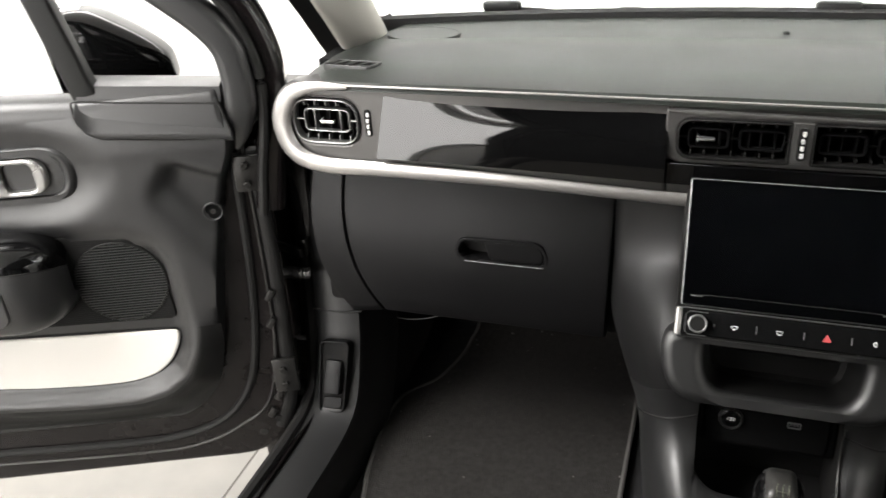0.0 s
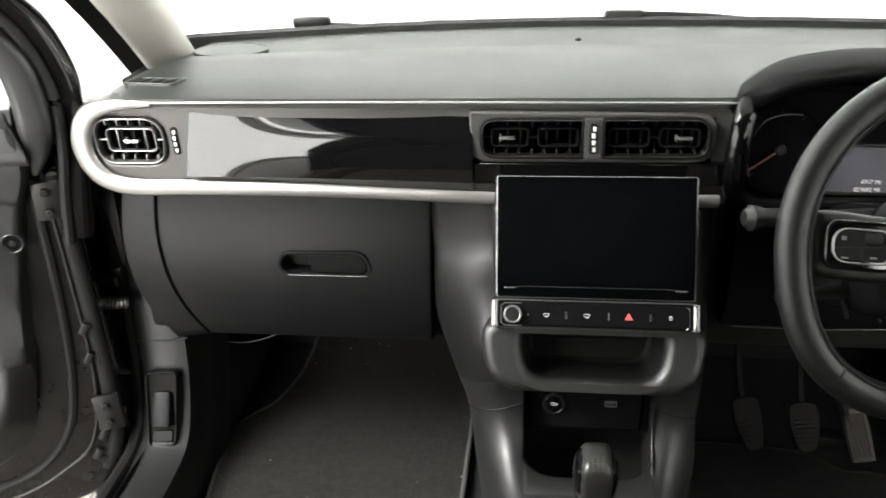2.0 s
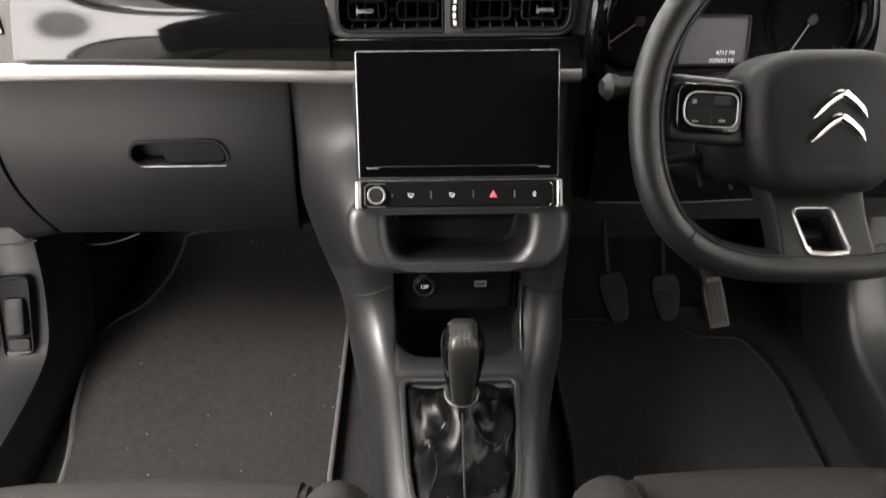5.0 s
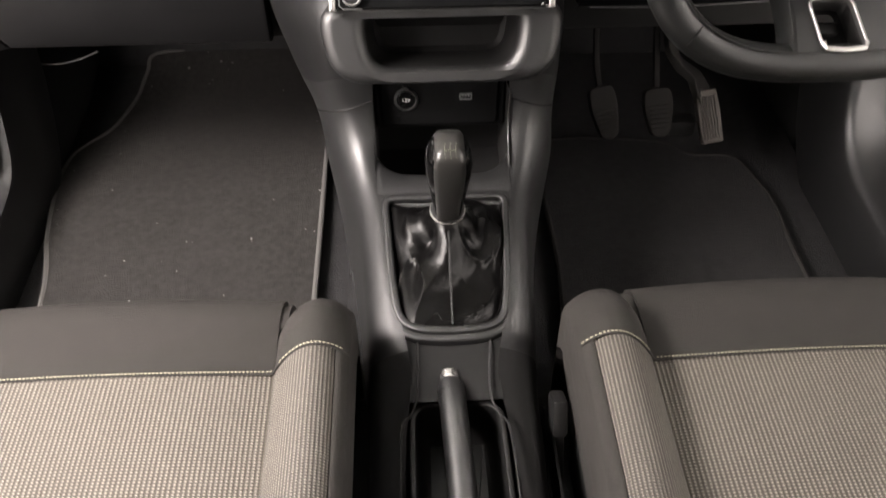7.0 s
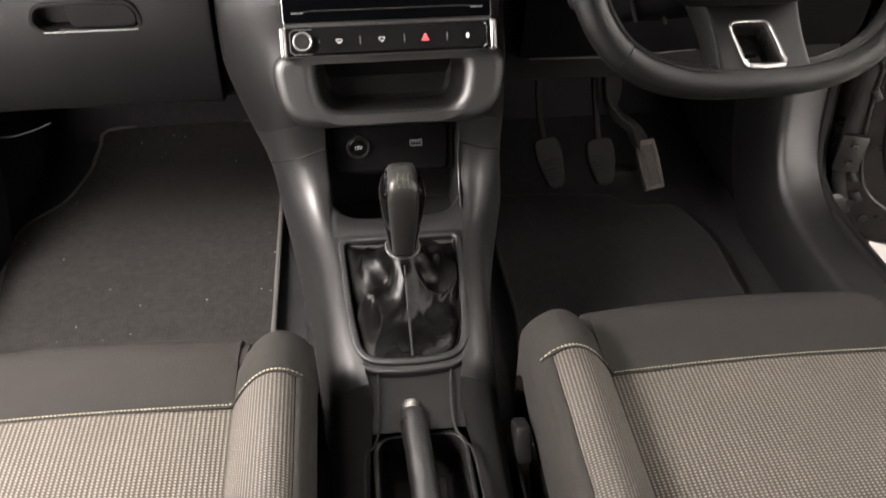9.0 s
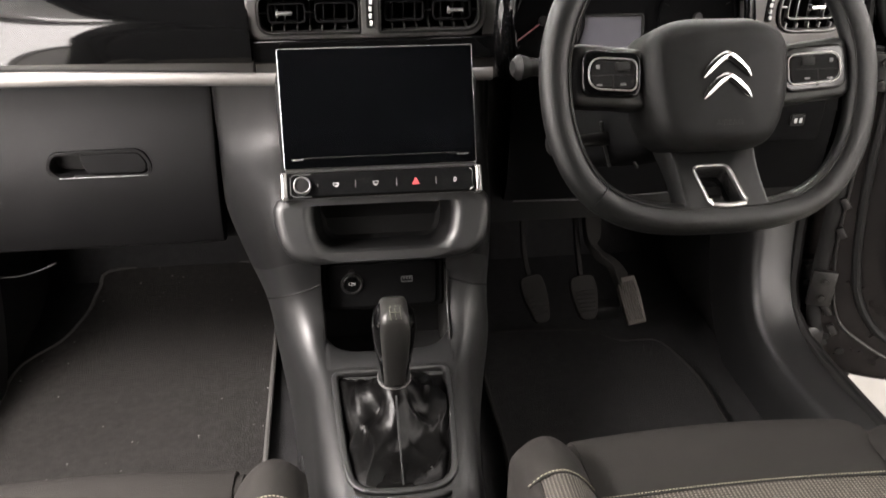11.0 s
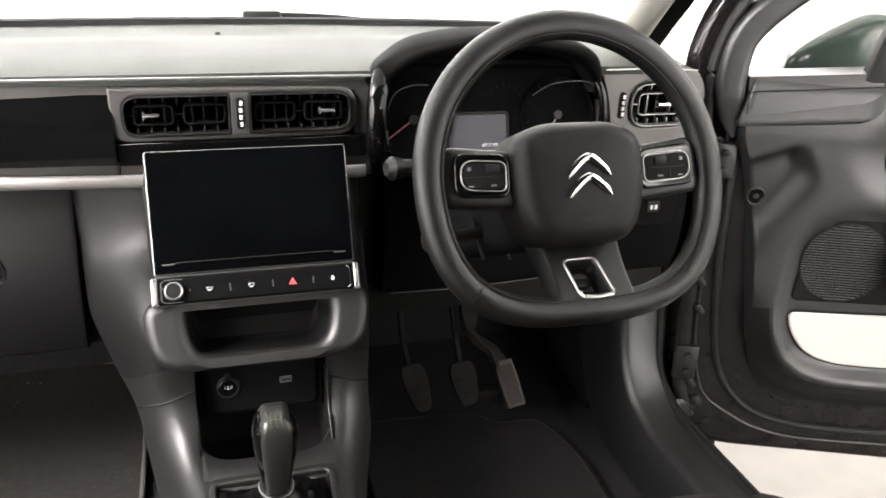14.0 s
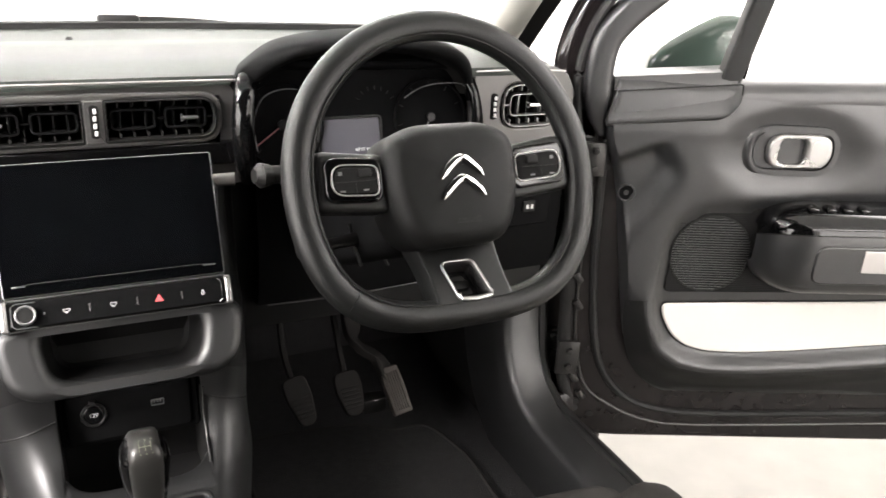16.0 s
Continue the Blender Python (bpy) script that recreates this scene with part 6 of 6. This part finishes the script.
    part("belt_top", loft([[M @ Vector((u, z + 0.05 * (u - 0.17), d)) for u in np.linspace(0.170, 0.98, 15)] for z, d in ((0.955, 0.042), (0.975, 0.0448), (0.990, 0.0438), (1.001, 0.038), (1.008, 0.026), (1.009, 0.006))], closed=False), DOOR_TRIM, ob)
    # handle: oval hollow with a chrome pull
    hc = Matrix.Translation((0.282, 0.900, 0.0400))
    po = rrect(0.168, 0.088, 0.043, 8)
    part("handle_surround", ring(M @ hc, po, rrect(0.134, 0.064, 0.031, 8, 0.004, 0.0), -0.01, 0.008, 0.011, -0.012, 6), DOOR_TRIM, ob, "", 60)
    part("handle_well", slab(M @ hc, rrect(0.136, 0.066, 0.032, 8, 0.004, 0.0), -0.02, -0.010, 0.0006), PLASTIC_DARK, ob)
    ch = rrect(0.112, 0.059, 0.0285, 8, 0.013, 0)
    pull = part("door_pull", ring(M @ hc, ch, rrect(0.046, 0.044, 0.013, 8, 0.0, 0), -0.006, 0.012, 0.005, -0.008, 5), PULL_SILVER, ob, "satin chrome inner door handle", 60)
    part("pull_dish", slab(M @ hc, rrect(0.034, 0.040, 0.012, 6, 0.046, 0), -0.004, 0.0125, 0.001), PULL_SILVER, pull)
    part("lock_slider", slab(M @ hc, rrect(0.030, 0.030, 0.008, 4, 0.006, -0.002), -0.010, -0.004, 0.002), DARK_SILVER, ob)
    # speaker field
    sp = rounded([(0.106, 0.628), (0.62, 0.640), (0.60, 0.812), (0.165, 0.790), (0.112, 0.748)], [0.012, 0.01, 0.01, 0.05, 0.04], 5)
    part("speaker_field", slab(M, sp, 0.030, 0.0415, 0.002), DULL, ob, "black perforated speaker field")
    SPM = M @ Matrix.Translation((0.179, 0.705, 0.0415))
    part("speaker_grille", ring(SPM, oval(0.146, 0.146, 40), oval(0.140, 0.140, 40), -0.004, 0.0018, 0.001), PLASTIC_DARK, ob, "round black speaker grille")
    bars = []
    for i in range(-14, 15):
        y = i * 0.0048
        hwid = math.sqrt(max(0, 0.070 ** 2 - y * y))
        bars.append(sweep([SPM @ Vector((-hwid, y, 0.0015)), SPM @ Vector((hwid, y, 0.0015))], circle(0.0011, 5)))
    tagged(part("grille_mesh", join(*bars), DOOR_TRIM, ob), kind="stuff")
    dots = bmesh.new()
    for i in range(98):
        for j in range(42):
            u, z = 0.116 + i * 0.0038 + (j % 2) * 0.0019, 0.636 + j * 0.0037
            if math.hypot(u - 0.178, z - 0.706) < 0.077 or z > 0.765 + (u - 0.125) * 0.35 or z > 0.798:
                continue
            c = [dots.verts.new(M @ Vector((u + a * 0.0013, z + b * 0.0010, 0.0422))) for a, b in ((-1, 0), (0, -1), (1, 0), (0, 1))]
            dots.faces.new(c)
    tagged(part("perforation", dots, PLASTIC_DARK, ob), kind="stuff")
    # pale insert and its lip
    wi = rounded([(0.113, 0.578), (0.134, 0.541), (0.164, 0.518), (0.208, 0.507), (0.275, 0.506), (0.369, 0.512), (0.545, 0.530), (0.99, 0.575), (0.99, 0.665), (0.52, 0.620), (0.108, 0.604)], [0.02, 0.02, 0.02, 0.02, 0.02, 0.02, 0.02, 0.004, 0.004, 0.02, 0.012], 4)
    part("pale_insert", slab(M, wi, 0.025, 0.0425, 0.004), WHITE_VINYL, ob, "pale cream padded insert")
    part("insert_gap", sweep([M @ Vector((p[0], p[1], 0.0370)) for p in inset(wi, -0.0015)], circle(0.0018, 6), closed=True), RUBBER, ob)
    # armrest bin with gloss top and switches
    sec = smooth([(0.652, 0.040), (0.657, 0.085), (0.670, 0.114), (0.694, 0.126), (0.735, 0.1285), (0.772, 0.1265), (0.794, 0.120), (0.809, 0.104), (0.815, 0.080), (0.815, 0.040)], 4, False)
    long = []
    for u in [0.248 + 0.082 * (i / 11) ** 2 for i in range(12)] + [0.40, 0.55, 0.75, 0.98]:
        g = math.sqrt(max(0.0, 1 - ((0.330 - min(u, 0.330)) / 0.0822) ** 2)) ** 0.8
        long.append([M @ Vector((u, 0.735 + (p.x - 0.735) * (0.35 + 0.65 * g) + 0.010 * max(0.0, u - 0.33), 0.040 + (p.y - 0.040) * (0.08 + 0.92 * g))) for p in sec])
    part("armrest", loft([r[:22] for r in long], closed=False), DOOR_TRIM, ob, "dark grey armrest bin", 60)
    part("armrest_top", loft([r[21:] for r in long], closed=False), GLOSS, ob, "gloss black armrest top", 60)
    part("armrest_seam", sweep([r[21] for r in long], circle(0.0012, 6)), RUBBER, ob)
    fo2 = rounded([(0.322, 0.692), (0.98, 0.700), (0.98, 0.768), (0.322, 0.762)], 0.022, 6)
    part("bin_face", slab(M, fo2, 0.12, 0.1310, 0.003), DOOR_TRIM, ob)
    if k > 0:
        part("bin_label", slab(M, rrect(0.085, 0.040, 0.003, 3, 0.446, 0.737), 0.126, 0.1330, 0.001), SATIN, ob, "silver plate")
        for i in range(4):
            part("window_switch", rbox(M @ Matrix.Translation((0.318 + 0.030 * i, 0.8145, 0.090)) @ Matrix.Rotation(radians(18), 4, "X"), 0.018, 0.009, 0.020, 0.003), GLOSS, ob)
    # mirror outside the quarter window: painted cap, black foot and a dark glass at the back
    ml = []
    for u, z0, z1, wd in ((0.070, 0.988, 1.010, 0.010), (0.074, 0.976, 1.026, 0.028), (0.100, 0.966, 1.052, 0.042), (0.140, 0.958, 1.080, 0.052), (0.172, 0.954, 1.097, 0.056), (0.202, 0.953, 1.102, 0.057), (0.220, 0.954, 1.100, 0.055)):
        ml.append([M @ Vector((u + 0.10 * (y - 1.03), y, -0.15 + x)) for x, y in rrect(2 * wd, z1 - z0, min(wd, (z1 - z0) / 2) * 0.75, 6, 0, (z0 + z1) / 2)])
    # one cap paint in two tones: driver's pale as lit, passenger's black as shaded
    mir = part("door_mirror", loft([list(r) for r in zip(*[smooth(c, 3, False) for c in zip(*ml)])]), MIRROR_CAP if k > 0 else GLOSS, ob, "green-grey door mirror housing" if k > 0 else "door mirror housing, gloss black for shade", 60)
    part("mirror_rim", loft([[p + M.to_3x3() @ Vector((d, 0, 0)) for p in ml[-1]] for d in (0.0, 0.012)]), PLASTIC_DARK, mir)
    part("mirror_glass", loft([[p + M.to_3x3() @ Vector((d, 0, 0)) for p in ml[-2]] for d in (0.038, 0.040)]), GLOSS, mir)
    part("mirror_arm", rbox(M @ Matrix.Translation((0.11, 0.955, -0.10)), 0.09, 0.04, 0.12, 0.012), PLASTIC_DARK, ob)


front_door(1, 0.83, 1.09, 0.0, 22, "open driver's door with dark trim, pale insert and chrome handle")
front_door(-1, -0.838, 1.055, 0.016, 23, "open passenger door with dark trim, pale insert and chrome handle")

# hinges, check straps and wiring sleeves
for k in (-1, 1):
    for z in (0.865, 0.475):
        h = part("door_hinge", rbox(Matrix.Translation((k * 0.790, 1.160, z)), 0.050, 0.03, 0.055, 0.004), STEEL, car, "dark steel door hinge")
        part("pin", sweep([(k * 0.815, 1.138, z - 0.035), (k * 0.815, 1.138, z + 0.035)], circle(0.009, 10)), STEEL, h)
        for s in (-0.016, 0.016):
            part("bolt", sweep([(k * 0.778, 1.147, z + s), (k * 0.778, 1.136, z + s)], circle(0.007, 6), up=(1, 0, 0)), STEEL, h)
    cs = part("check_strap", rbox(Matrix.Translation((k * 0.80, 1.145, 0.70)) @ Matrix.Rotation(radians(k * 20), 4, "Z"), 0.09, 0.006, 0.018, 0.002), STEEL, car, "steel door check strap")
    part("bracket", rbox(Matrix.Translation((k * 0.768, 1.158, 0.70)), 0.018, 0.02, 0.032, 0.003), STEEL, cs)
    coil = smooth([(k * 0.748, 1.128, 0.664), (k * 0.764, 1.115, 0.669), (k * 0.781, 1.113, 0.670), (k * 0.800, 1.112, 0.659), (k * 0.820, 1.111, 0.629), (k * 0.826, 1.114, 0.600)], 9, False)
    part("wiring_sleeve", sweep(coil, circle(0.0085, 10), scales=[1 + 0.30 * (i % 2) for i in range(len(coil))]), KNOB_BAND, car, "ribbed rubber wiring sleeve", 20)
lev = thing("bonnet_release", (-0.725, 1.14, 0.36), "grey bonnet release lever set in the kick panel", "lever")
LV = facing((-0.716, 1.108, 0.462), (0.06, -1, 0.38))
lo = rounded([(-0.026, -0.066), (0.017, -0.064), (0.025, 0.064), (-0.025, 0.062)], 0.009, 4)
part("panel_seam", sweep([(-0.768, 1.151, 0.574), (-0.735, 1.148, 0.575), (-0.700, 1.148, 0.576), (-0.672, 1.156, 0.577)], circle(0.0022, 6)), RUBBER, car)
part("lever_frame", ring(LV, inset(lo, -0.0035), lo, -0.02, 0.0105, 0.002), LOWER, lev)
part("lever_well", slab(LV, lo, -0.02, 0.0045, 0.0005), DULL, lev)
part("lever_scoop", slab(LV, rounded([(-0.022, -0.062), (0.014, -0.060), (0.016, -0.038), (-0.020, -0.040)], 0.007, 4), 0.0, 0.0085, 0.0015), LOWER, lev)
part("lever_tab", rbox(LV @ Matrix.Translation((0.001, 0.000, 0.010)) @ Matrix.Rotation(radians(-12), 4, "X"), 0.031, 0.062, 0.022, 0.004), LOWER, lev)

# ---- wipers, washers and small things on top of the dash ----
for x0, x1 in ((0.07, 0.42), (-0.497, -0.20)):
    wp = thing("wiper", (x0, 1.53, 1.03), "black windscreen wiper parked at the base of the glass", "wiper", "wipers")
    part("pivot", rbox(Matrix.Translation((x0, 1.535, 1.034)), 0.070, 0.03, 0.026, 0.008), PLASTIC_DARK, wp)
    part("arm", sweep(smooth([(x0 + 0.02, 1.535, 1.036 if x0 > 0 else 1.026), (x0 + 0.13, 1.535, 1.033 if x0 > 0 else 1.018), (x1, 1.52, 1.012)], 5, False), circle(0.0060, 8), scales=[1.3 - 0.07 * i for i in range(11)]), PLASTIC_DARK, wp)
    part("blade", sweep([(x0 + 0.03, 1.54, 1.018), (x1, 1.52, 1.006)], circle(0.006, 6)), RUBBER, wp)
nozzle = thing("washer_nozzle", (-0.266, 1.54, 1.02), "small black washer nozzle", "nozzle")
part("nozzle_body", rbox(Matrix.Translation((-0.266, 1.545, 1.024)), 0.045, 0.02, 0.012, 0.004), PLASTIC_DARK, nozzle)
sensor = thing("sun_sensor", (-0.014, 1.392, 1.024), "small dark sensor dome on the dash", "sensor")
part("dome", slab(Matrix.Translation((-0.014, 1.392, 1.024)), oval(0.010, 0.010, 16), 0.0, 0.007, 0.004), PLASTIC_DARK, sensor)
